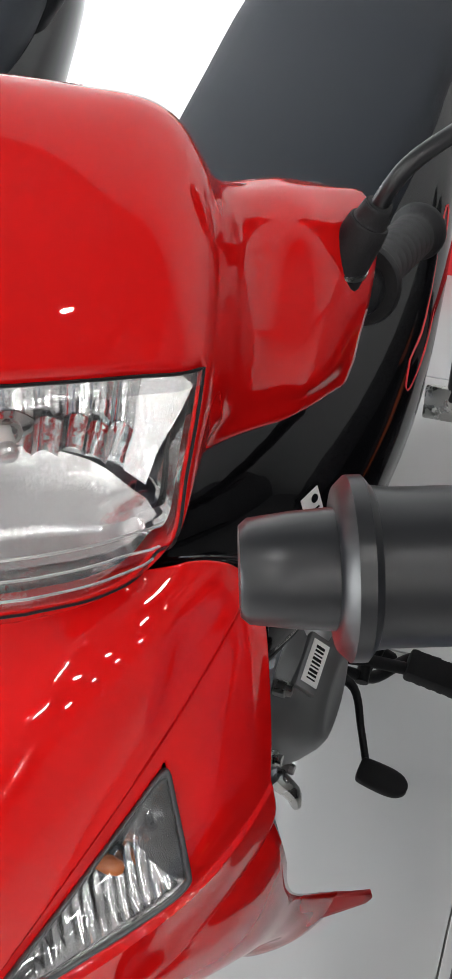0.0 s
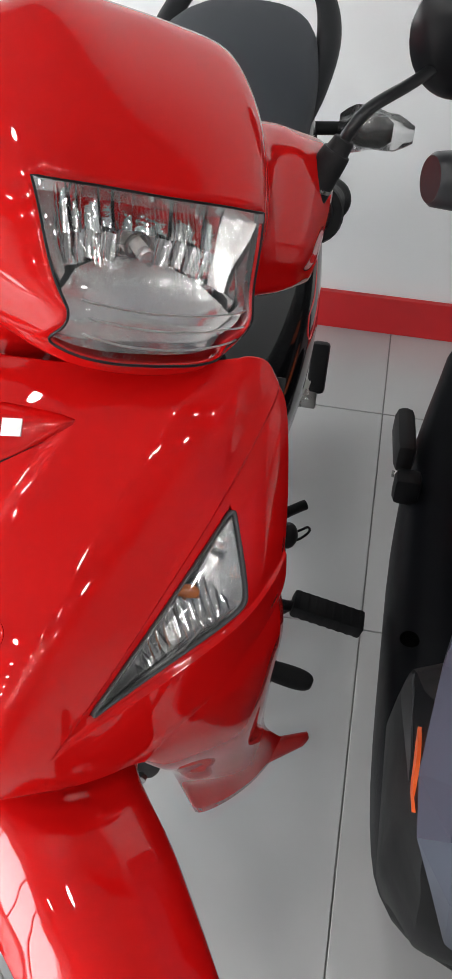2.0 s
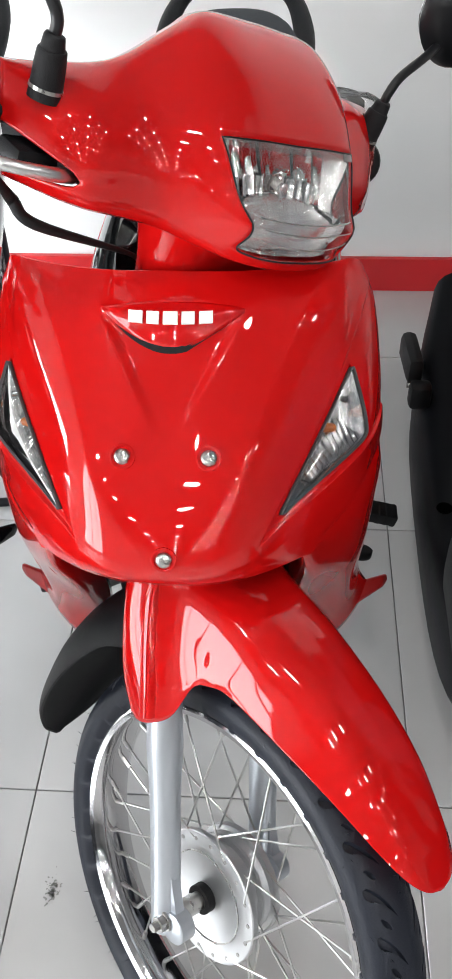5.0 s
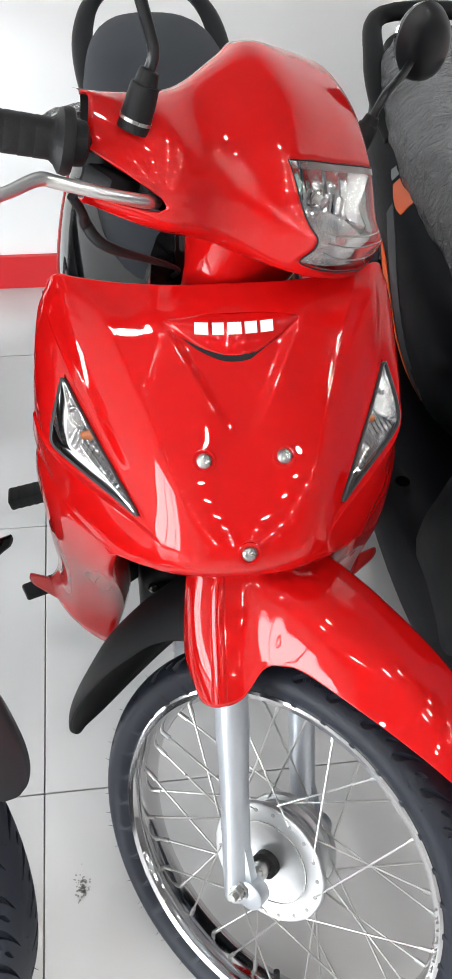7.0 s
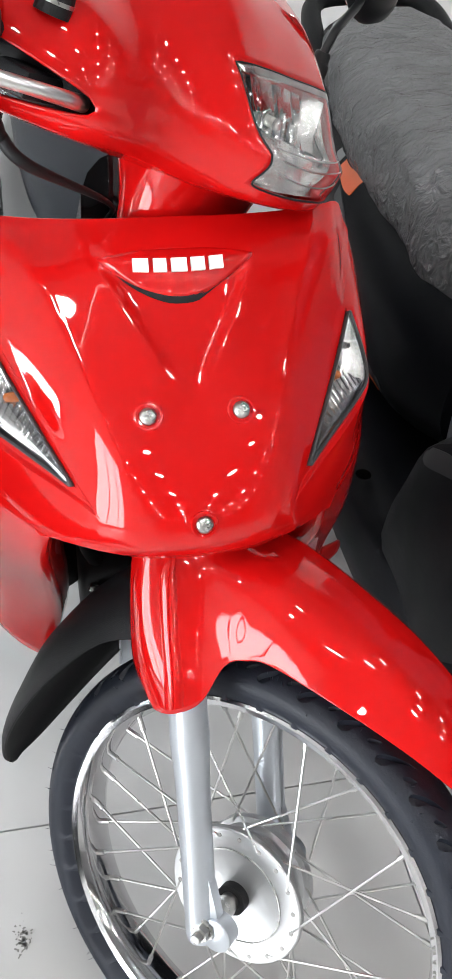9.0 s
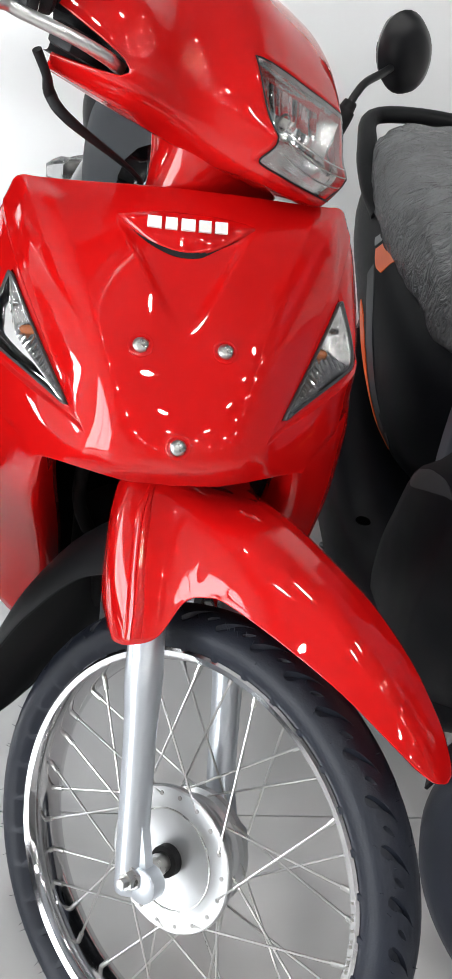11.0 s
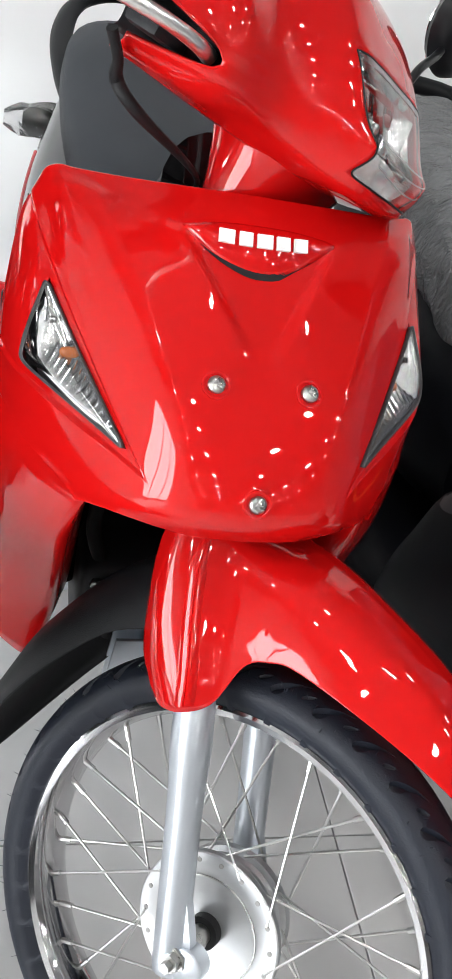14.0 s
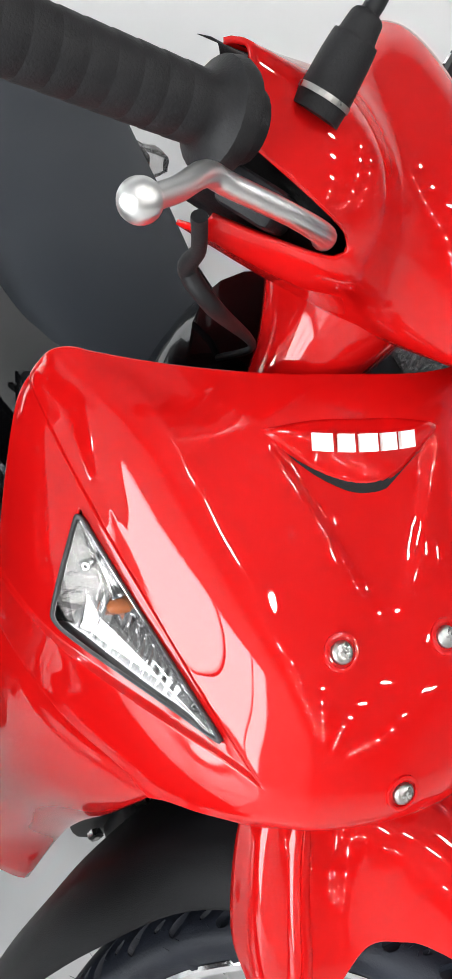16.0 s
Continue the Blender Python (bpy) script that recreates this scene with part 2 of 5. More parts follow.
def empty(name, m=Matrix(), label="", category="", group="", kind=""):
    ob = new(name)
    ob.matrix_basis = m
    ob.empty_display_size = 0.05
    return tagged(ob, label, category, group, kind)


# ---- the room ----
WALL_Y, LEFT_X, RIGHT_X, FRONT_Y, CEIL_Z = 1.63, -2.6, 6.0, -12.0, 3.0
ROW0, COL0, TILE_S = 0.09, -0.275, 0.605

tagged(part("floor", box(RIGHT_X - LEFT_X, WALL_Y - FRONT_Y + 0.2, 0.08, pose((RIGHT_X + LEFT_X) / 2, (WALL_Y + FRONT_Y) / 2 + 0.1, -0.049)), GROUT, smooth=False),
       "pale grey glossy floor of large square tiles", "floor", kind="structure")
tagged(part("wall_north", box(RIGHT_X - LEFT_X + 0.4, 0.2, CEIL_Z, pose((RIGHT_X + LEFT_X) / 2, WALL_Y + 0.1, CEIL_Z / 2)), WALL_WHITE, smooth=False),
       "plain white painted showroom wall", "wall", kind="structure")
tagged(part("trim", box(RIGHT_X - LEFT_X, 0.016, 0.098, pose((RIGHT_X + LEFT_X) / 2, WALL_Y - 0.008, 0.049), 0.002), BAND_RED, smooth=False),
       "red skirting band along the foot of the wall", "skirting", kind="structure")
# added out of view; its dark grey keeps pale reflections off the red coat
tagged(part("wall_east", box(0.2, WALL_Y - FRONT_Y, CEIL_Z, pose(RIGHT_X + 0.1, (WALL_Y + FRONT_Y) / 2, CEIL_Z / 2)), UNSEEN_WALL, smooth=False),
       "unseen side wall, greyed to keep reflections dark", "wall", kind="structure")
tagged(part("ceiling", box(RIGHT_X - LEFT_X + 0.4, WALL_Y - FRONT_Y + 0.4, 0.1, pose((RIGHT_X + LEFT_X) / 2, (WALL_Y + FRONT_Y) / 2, CEIL_Z + 0.05)), CEIL, smooth=False),
       "dark grey ceiling with small recessed downlights", "ceiling", kind="structure")
# also added out of view and greyed to shape the reflections
tagged(part("wall_south", box(RIGHT_X - LEFT_X + 0.4, 0.2, CEIL_Z, pose((RIGHT_X + LEFT_X) / 2, FRONT_Y - 0.1, CEIL_Z / 2)), UNSEEN_WALL, smooth=False),
       "unseen wall behind the viewpoint, greyed to keep reflections dark", "wall", kind="structure")
# shopfront on the bike's right side: a wide window and a low one nearer the back wall
OPENINGS = ((-2.50, -0.74, 0.10, 1.80, 150, 0.03), (0.02, 1.22, 0.06, 1.08, 190, 0.03))
west, y0 = bmesh.new(), FRONT_Y
for a, c, z0, z1, watts, post in OPENINGS:
    west = join(west, box(0.2, a - y0, CEIL_Z, pose(LEFT_X - 0.1, (a + y0) / 2, CEIL_Z / 2)), box(0.2, c - a, z0, pose(LEFT_X - 0.1, (a + c) / 2, z0 / 2)),
                box(0.2, c - a, CEIL_Z - z1, pose(LEFT_X - 0.1, (a + c) / 2, (CEIL_Z + z1) / 2)))
    y0 = c
west = join(west, box(0.2, WALL_Y - y0, CEIL_Z, pose(LEFT_X - 0.1, (WALL_Y + y0) / 2, CEIL_Z / 2)))
tagged(part("wall_west", west, WALL_WHITE, smooth=False), "white shopfront wall with tall glazed openings", "wall", kind="structure")
for k, (a, c, z0, z1, watts, post) in enumerate(OPENINGS):
    mid = (a + c) / 2
    bars = [box(0.05, w, z1 - z0, pose(LEFT_X - 0.06, y, (z0 + z1) / 2), 0.004) for y, w in ((a + 0.025, 0.05), (a + (c - a) / 3, post), (c - (c - a) / 3, post), (c - 0.025, 0.05))]
    tagged(part("window_%d" % (k + 1), join(*bars), STEEL, smooth=False),
           "tall shop window with grey metal mullions", "window", kind="structure")
    area_lamp("window_daylight", look((LEFT_X - 0.18, mid, (z0 + z1) / 2), (0, mid, (z0 + z1) / 2)), c - a, z1 - z0, watts, (0.95, 0.98, 1.0))

lamp = empty("downlight", pose(0, 0, CEIL_Z), "small round recessed ceiling downlight, switched on", "downlight", "ceiling downlights")
part("rim", ring([(0, 0.084), (0.006, 0.084), (0.006, 0.071), (0, 0.071)], 24, pose(0, 0, 0, 0, 90, 0)), WHITE_MARK, lamp)
part("lamp_disc", lathe([(0.0005, 0.0), (0.0005, 0.070), (0.003, 0.070)], 20, pose(0, 0, 0, 0, 90, 0)), LAMP_GLOW, lamp)
for a in range(5):
    for k in range(12):
        if a or k:
            copy_thing(lamp, pose(-1.4 + 1.3 * a, -0.3 - 0.95 * k, CEIL_Z))
lamp.matrix_basis = pose(-1.4, -0.3, CEIL_Z)

# ---- the red motorcycle ----
from mathutils.bvhtree import BVHTree

bike = empty("motorcycle", pose(0, 0, 0), "glossy red underbone motorcycle parked with its handlebar turned to full lock", "motorcycle", "parked motorcycles")
RAKE, LOCK = radians(30), radians(46.9)
PIVOT = Vector((0, -0.1224, 0.254))
AXIS = Vector((0, math.sin(RAKE), math.cos(RAKE)))
STEER = Matrix.Translation(PIVOT) @ Matrix.Rotation(LOCK, 4, AXIS) @ Matrix.Translation(-PIVOT)
HUB = Vector((0, -0.184, 0.284))
# the handlebar sits a touch further round than the wheel
BAR = Matrix.Translation(PIVOT) @ Matrix.Rotation(LOCK + radians(2.0), 4, AXIS) @ Matrix.Translation(-PIVOT)


def evened(ctrl):
    """Fairs each column of a grid with a cubic in its height."""
    cols = []
    for col in zip(*ctrl):
        z = [q[2] for q in col]
        fx, fy = (np.polyfit(z, [q[k] for q in col], 3) for k in (0, 1))
        cols.append([(float(np.polyval(fx, h)), float(np.polyval(fy, h)), h) for h in z])
    return list(zip(*cols))


def mirrored(ctrl, sgn):
    return [[(sgn * x, y, z) for x, y, z in r] for r in ctrl]


def leg_shield():
    """The front shield, with its raised shoulders, the hollow under the badge and the stepped edge beside each signal."""
    ctrl = [
        [(0, .150, .917), (.06, .154, .915), (.115, .176, .907), (.158, .203, .899), (.170, .212, .897), (.179, .219, .892), (.185, .225, .884), (.190, .230, .871)],
        [(0, .103, .895), (.066, .118, .892), (.120, .143, .886), (.166, .168, .872), (.174, .178, .864), (.189, .194, .857), (.199, .209, .852), (.203, .221, .847)],
        [(0, .056, .850), (.050, .062, .857), (.108, .095, .852), (.158, .122, .832), (.168, .127, .822), (.194, .148, .814), (.207, .175, .805), (.212, .194, .796)],
        [(0, .018, .820), (.042, .022, .826), (.092, .045, .824), (.140, .072, .797), (.150, .074, .786), (.196, .102, .773), (.211, .145, .761), (.216, .172, .751)],
        [(0, -.021, .789), (.040, -.015, .793), (.080, .000, .793), (.118, .025, .770), (.127, .027, .757), (.178, .068, .742), (.204, .116, .726), (.216, .155, .708)],
        [(0, -.059, .742), (.038, -.053, .745), (.067, -.040, .752), (.095, -.020, .745), (.104, -.015, .731), (.142, .018, .719), (.174, .056, .703), (.190, .082, .693)],
        [(0, -.067, .712), (.040, -.063, .712), (.064, -.057, .714), (.083, -.045, .715), (.092, -.039, .708), (.117, -.014, .701), (.140, .010, .690), (.154, .028, .683)],
        [(0, -.050, .686), (.042, -.047, .686), (.066, -.042, .688), (.086, -.036, .690), (.096, -.030, .689), (.116, -.016, .686), (.131, .000, .679), (.140, .008, .674)],
    ]
    g = smooth_grid(ctrl, 84, 84)
    # even out the skin so that its curve runs without ripples
    for _ in range(60):
        was = [[p.copy() for p in r] for r in g]
        for i in range(1, 84):
            for j in range(0, 84):
                a = was[i][j - 1] if j else Vector((-was[i][1].x, was[i][1].y, was[i][1].z))
                f = .5 if j < 60 else .5 * (84 - j) / 24
                g[i][j] = was[i][j].lerp((a + was[i][j + 1] + was[i - 1][j] + was[i + 1][j]) / 4, f)
    ease = lambda t: max(0.0, min(1.0, t)) ** 2 * (3 - 2 * max(0.0, min(1.0, t)))
    run = np.polyfit((.70, .74, .760, .780, .798, .816, .832, .846, .866, .887, .905), (.052, .054, .058, .066, .076, .085, .092, .102, .117, .136, .150), 3)
    for r in g:
        for p in r:
            # hollow under the badge, narrowing downwards
            edge = float(np.interp(p.z, (.818, .829, .844, .865, .890), (.006, .015, .027, .044, .067)))
            deep = ease((p.z - .812) / .045) * ease((.893 - p.z) / .010) * ease((edge - p.x + .005) / .014) * .0050
            # long crease from the top corner down past the signal
            fold = float(np.polyval(run, max(.69, min(.91, p.z))))
            wide_ = .070 if p.x > fold else .050
            rise = .0052 * max(0.0, 1 - abs(p.x - fold) / wide_) ** 1.8 * ease((p.z - .742) / .06) * ease((.900 - p.z) / .014)
            s_ = (p.x - fold) / .066
            if 0 < s_ < 1:
                rise += .0030 * math.sin(math.pi * s_) * ease((p.z - .74) / .05) * ease((.905 - p.z) / .03)
            p.y += .70 * (deep - rise)
            p.z -= .70 * (deep - rise)
    return g


SHIELD = leg_shield()
_s = sheet(SHIELD, None, True)
SHIELD_TREE = BVHTree.FromBMesh(_s)
_s.free()


def on_shield(p, way, lift=0.0):
    """Where a line from p along way meets the shield, lifted off it."""
    way = Vector(way).normalized()
    hit, n, _, _ = SHIELD_TREE.ray_cast(Vector(p) - way * .15, way)
    if hit is None:
        hit, n = SHIELD_TREE.find_nearest(Vector(p))[:2]
    if n.dot(way) > 0:
        n = -n
    return hit + n * lift, n


def patch(outline, way, lift, rim=None, rings=6, depth=0.0):
    """A filled outline laid on the shield: fan of rings about its middle; rim: how wide an edge band to make instead."""
    pts = [Vector(p) for p in outline]
    mid = sum(pts, Vector()) / len(pts)
    bm = bmesh.new()
    if rim:
        steps = [1 - rim * k / 2 for k in range(3)]
    else:
        steps = [1 - k / rings for k in range(rings)]
    loops = []
    for k, f in enumerate(steps):
        hump = depth * (1 - f * f)
        loops.append([bm.verts.new(on_shield(mid + (p - mid) * f, way, lift + hump)[0]) for p in pts])
    n = len(pts)
    for a, b in zip(loops, loops[1:]):
        for k in range(n):
            bm.faces.new((a[k], a[(k + 1) % n], b[(k + 1) % n], b[k]))
    if not rim:
        c = bm.verts.new(on_shield(mid, way, lift + depth)[0])
        for k in range(n):
            bm.faces.new((loops[-1][k], loops[-1][(k + 1) % n], c))
    bmesh.ops.recalc_face_normals(bm, faces=bm.faces)
    return bm


def rounded(corners, r=0.12, n=5):
    """A polygon with its corners cut round; points also along the straight runs."""
    out = []
    cs = [Vector(c) for c in corners]
    for i, c in enumerate(cs):
        a, b = cs[i - 1], cs[(i + 1) % len(cs)]
        p, q = c.lerp(a, r), c.lerp(b, r)
        for k in range(n + 1):
            t = k / n
            out.append(p * (1 - t) ** 2 + c * 2 * t * (1 - t) + q * t * t)
        nxt = b.lerp(c, r)
        out += [q.lerp(nxt, k / 12) for k in range(1, 12)]
    return out


SIG = [(.1805, .131, .823), (.198, .095, .760), (.108, -.009, .742)]
SIG_WAY = (-.62, .72, -.30)


def inside_signal(p, grow=1.0):
    """Whether a point of the shield lies behind the signal's opening."""
    a, b, c = (Vector(q) for q in SIG)
    mid = (a + b + c) / 3
    a, b, c = (mid + (q - mid) * grow for q in (a, b, c))
    w = Vector(SIG_WAY).normalized()
    u = (b - a).normalized()
    u = (u - w * u.dot(w)).normalized()
    v = w.cross(u)
    f = lambda q: (q.dot(u), q.dot(v))
    P, A, B, C = f(p), f(a), f(b), f(c)
    s = lambda i, j: (P[0] - j[0]) * (i[1] - j[1]) - (i[0] - j[0]) * (P[1] - j[1])
    d = (s(A, B), s(B, C), s(C, A))
    return (min(d) >= 0 or max(d) <= 0) and abs((p - mid).dot(w)) < .06


def leaf_recess(grid):
    """Sinks the leaf-shaped field round the signal, with a crisp edge on both sides of it that ends in a point below its tip."""
    a, b, c = (Vector(q) for q in SIG)
    w = Vector(SIG_WAY).normalized()
    u = (b - a).normalized()
    u = (u - w * u.dot(w)).normalized()
    v = w.cross(u)
    flat = lambda q: Vector((q.dot(u), q.dot(v)))
    A, B, C = flat(a), flat(b), flat(c)
    tip = C + (C - (A + B) / 2) * .24
    mid = (A + B + C) / 3

    def edge(p, q, off):
        """Line from the leaf's tip along one side of the signal, moved off it."""
        n = Vector((-(q - p).y, (q - p).x)).normalized()
        if n.dot(mid - p) > 0:
            n = -n
        end = p + n * off
        m = Vector((-(end - tip).y, (end - tip).x)).normalized()
        if m.dot(mid - tip) < 0:
            m = -m
        return m
    m1, m2 = edge(A, C, .0105), edge(B, C, .0125)
    soft = lambda t: max(0.0, min(1.0, t)) ** 2 * (3 - 2 * max(0.0, min(1.0, t)))
    for r in grid:
        for p in r:
            if abs((p - a).dot(w)) > .07:
                continue
            q = flat(p) - tip
            d = min(q.dot(m1), q.dot(m2))
            fade = soft((.898 - p.z) / .05)
            if d > 0:
                sink = .0030 * soft(d / .0035)
            else:
                sink = -.0010 * math.exp(d / .010)
            near = soft((.10 - (flat(p) - mid).length) / .04) if d < 0 else 1.0
            p += w * sink * fade * near
    return grid


def shield_parts():
    fine = leaf_recess(smooth_grid(SHIELD, 252, 252))
    cut = {(i, j) for i in range(252) for j in range(252) if inside_signal((fine[i][j] + fine[i + 1][j + 1]) / 2, 1.0)}
    thicken(part("leg_shield", sheet(fine, lambda i, j: (i, j) not in cut, True), RED, bike, "glossy red front leg shield"), .003)
    # signals
    for sgn in (1, -1):
        flip = Matrix.Diagonal((sgn, 1, 1, 1))
        out = rounded(SIG, .09)
        wide = [sum(out, Vector()) / len(out) + (p - sum(out, Vector()) / len(out)) * 1.030 for p in out]
        housing = patch(wide, SIG_WAY, .0016, rim=.05)
        housing.transform(flip)
        if sgn < 0:
            bmesh.ops.reverse_faces(housing, faces=housing.faces)
        unit = thicken(part("turn_signal", housing, BEZEL, bike, "clear front turn signal with an amber bulb"), .006)
        lens = patch([p.lerp(sum(out, Vector()) / len(out), .035) for p in out], SIG_WAY, .0005, depth=.0045)
        lens.transform(flip)
        part("lens", lens, SIGNAL_LENS, unit, "clear fluted lens").visible_shadow = False
        back = patch([p.lerp(sum(out, Vector()) / len(out), .03) for p in out], SIG_WAY, -.002, depth=-.021)
        back.transform(flip)
        part("reflector", back, SIGNAL_MIRROR, unit)
        # scalloped floor of upright flutes with arched tops
        a, b, c = (Vector(q) for q in SIG)
        spot = lambda t, v, lift: on_shield(a.lerp(c, t).lerp(b.lerp(c, t), v), SIG_WAY, lift)[0]
        bank, count, fine = [], 15, 8
        for k in range(count * fine + 1):
            u = k / fine % 1
            t = .05 + k / (count * fine) * .72
            top = float(np.interp(t, (.05, .16, .30, .60, .77), (.74, .46, .36, .34, .42))) - .08 * math.sin(math.pi * u)
            ridge = .0026 * (1 - abs(math.sin(math.pi * u)))
            bank.append([spot(t, top + (.95 - top) * q, -.0190 + .0150 * q ** 1.3 + ridge * (1 - .5 * q)) for q in (0, .15, .35, .6, .8, 1)])
        floor_bank = sheet(bank)
        floor_bank.transform(flip)
        part("flute_bank", floor_bank, SIGNAL_CHROME, unit, "mirrored flutes with arched tops")
        ledge = join(tube([spot(t, .955, -.0030) for t in (.04, .25, .5, .75, .9)], .0007, 6, 3), tube([spot(t, .045, -.0030) for t in (.06, .3, .6, .9)], .0006, 6, 3))
        ledge.transform(flip)
        part("ledge", ledge, SIGNAL_CHROME, unit)
        for t, v, r in ((.10, .30, .0032), (.80, .45, .0036), (.865, .50, .0026)):
            turn = Matrix.Translation(spot(t, v, -.0085)) @ (-Vector(SIG_WAY)).to_track_quat("X", "Z").to_matrix().to_4x4()
            boss = lathe([(-.010, r * 1.15), (.0015, r), (.0030, r * .82), (.0030, r * .55), (.0005, r * .48), (.0005, 0)], 18, turn)
            boss.transform(flip)
            part("screw_boss", boss, SIGNAL_CHROME, unit)
        bl = lathe([(-.010, .002), (-.010, .0042), (0, .0052), (.006, .0040), (.008, .0015)], 14, Matrix.Translation(spot(.30, .34, -.0150)))
        bl.transform(flip)
        part("bulb", bl, AMBER, unit, "amber bulb")
    # three bolts with washers
    for x, y, z in ((-.0405, 0, .810), (.0405, 0, .810), (0, -.062, .737)):
        p, n = on_shield((x, y, z), (0, .72, -.69))
        m = Matrix.Translation(p) @ n.to_track_quat("X", "Z").to_matrix().to_4x4()
        bolt = part("bolt", lathe([(-.002, .0075), (.0015, .0078), (.0035, .0066), (.0045, .004), (.0047, .0)], 24), STEEL, bike, "cross-head steel bolt in a round dimple", m)
        part("dimple", ring([(-.003, .0125), (.0012, .0125), (.0016, .0112), (.0010, .0095), (-.003, .0095)], 28), RED, bolt)
        part("cross_slot", join(box(.0012, .0062, .0013, pose(.0046, 0, 0)), box(.0012, .0013, .0062, pose(.0046, 0, 0))), GROUT, bolt)
    # badge: lip, slot under it and plain white blocks
    dn, base = Vector((0, -.707, -.707)), Vector((0, .103, .895))
    at = lambda x, v: base + Vector((x, .16 * x * x / .0045 * .066, 0)) + dn * v
    lip = [(-.070, -.004), (-.056, .007), (-.040, .017), (-.022, .025), (0, .0285), (.022, .025), (.040, .017), (.056, .007), (.070, -.004), (.035, -.014), (0, -.016), (-.035, -.014)]
    lip = [catmull([Vector((*q, 0)) for q in lip + lip[:1]], k / 3) for k in range(36)]
    badge = thicken(part("badge", patch([at(q.x, q.y) for q in lip], (0, .707, -.707), .0006, depth=.0042, rings=8), RED, bike, "raised red badge lip"), .004)
    slot = [(-.055, .009), (-.03, .0215), (0, .0275), (.03, .0215), (.055, .009), (.037, .0225), (.016, .0320), (0, .0340), (-.016, .0320), (-.037, .0225)]
    slot = [catmull([Vector((*q, 0)) for q in slot + slot[:1]], k / 3) for k in range(30)]
    bm = bmesh.new()
    half = len(slot)
    vs = [bm.verts.new(on_shield(at(q.x, q.y), (0, .707, -.707), .0009)[0]) for q in slot]
    n4 = 12
    for k in range(n4):
        bm.faces.new((vs[k], vs[k + 1], vs[(half - k - 1 - 3 + 3) % half], vs[(half - k) % half])) if k else bm.faces.new((vs[0], vs[1], vs[half - 1]))
    bmesh.ops.recalc_face_normals(bm, faces=bm.faces)
    part("air_slot", bm, BLACK_PLASTIC, badge, "black crescent air slot")
    for k, w in enumerate((.0165, .0145, .0165, .0150, .0155)):
        x = -.0322 + k * .0161
        blk = bmesh.new()
        q = [(x - w / 2 + .0016, -.0036), (x + w / 2 - .0016, -.0036), (x + w / 2 - .0016, .0058), (x - w / 2 + .0016, .0058)]
        blk.faces.new([blk.verts.new(on_shield(at(*c), (0, .707, -.707), .0056)[0]) for c in q])
        thicken(part("logo_block", blk, WHITE_MARK, badge, "plain white logo block", smooth=False), .003)
    # lower covers round the wheel arch
    for sgn in (1, -1):
        ctrl = [[(.118, .044, .676), (.129, .010, .678), (.148, .030, .686), (.182, .076, .694), (.204, .119, .706), (.2165, .164, .712)],
                [(.118, .062, .652), (.133, .020, .654), (.158, .042, .656), (.191, .085, .657), (.209, .123, .659), (.2170, .158, .660)],
                [(.120, .090, .590), (.140, .046, .592), (.168, .068, .585), (.198, .104, .578), (.212, .136, .572), (.2180, .165, .570)],
                [(.116, .140, .490), (.132, .108, .490), (.162, .118, .482), (.192, .138, .474), (.207, .162, .470), (.2150, .188, .466)],
                [(.118, .170, .400), (.132, .140, .400), (.162, .148, .394), (.193, .164, .394), (.208, .186, .400), (.2170, .210, .408)],
                [(.138, .180, .318), (.148, .156, .312), (.174, .164, .322), (.202, .182, .342), (.222, .202, .360), (.244, .226, .380)]]
        ctrl = evened(ctrl)
        cover = thicken(part("lower_leg_cover", sheet(smooth_grid(mirrored(ctrl, sgn), 30, 25)), RED, bike, "glossy red lower leg cover round the wheel arch"), .003)
        ctrl = [[(.213, .214, .392), (.236, .222, .394), (.257, .232, .392)], [(.216, .208, .380), (.237, .219, .383), (.258, .231, .383)], [(.212, .200, .362), (.232, .213, .368), (.253, .227, .374)]]
        thicken(part("tab", sheet(smooth_grid(mirrored(ctrl, sgn), 6, 6)), RED_MATT, cover), .004)


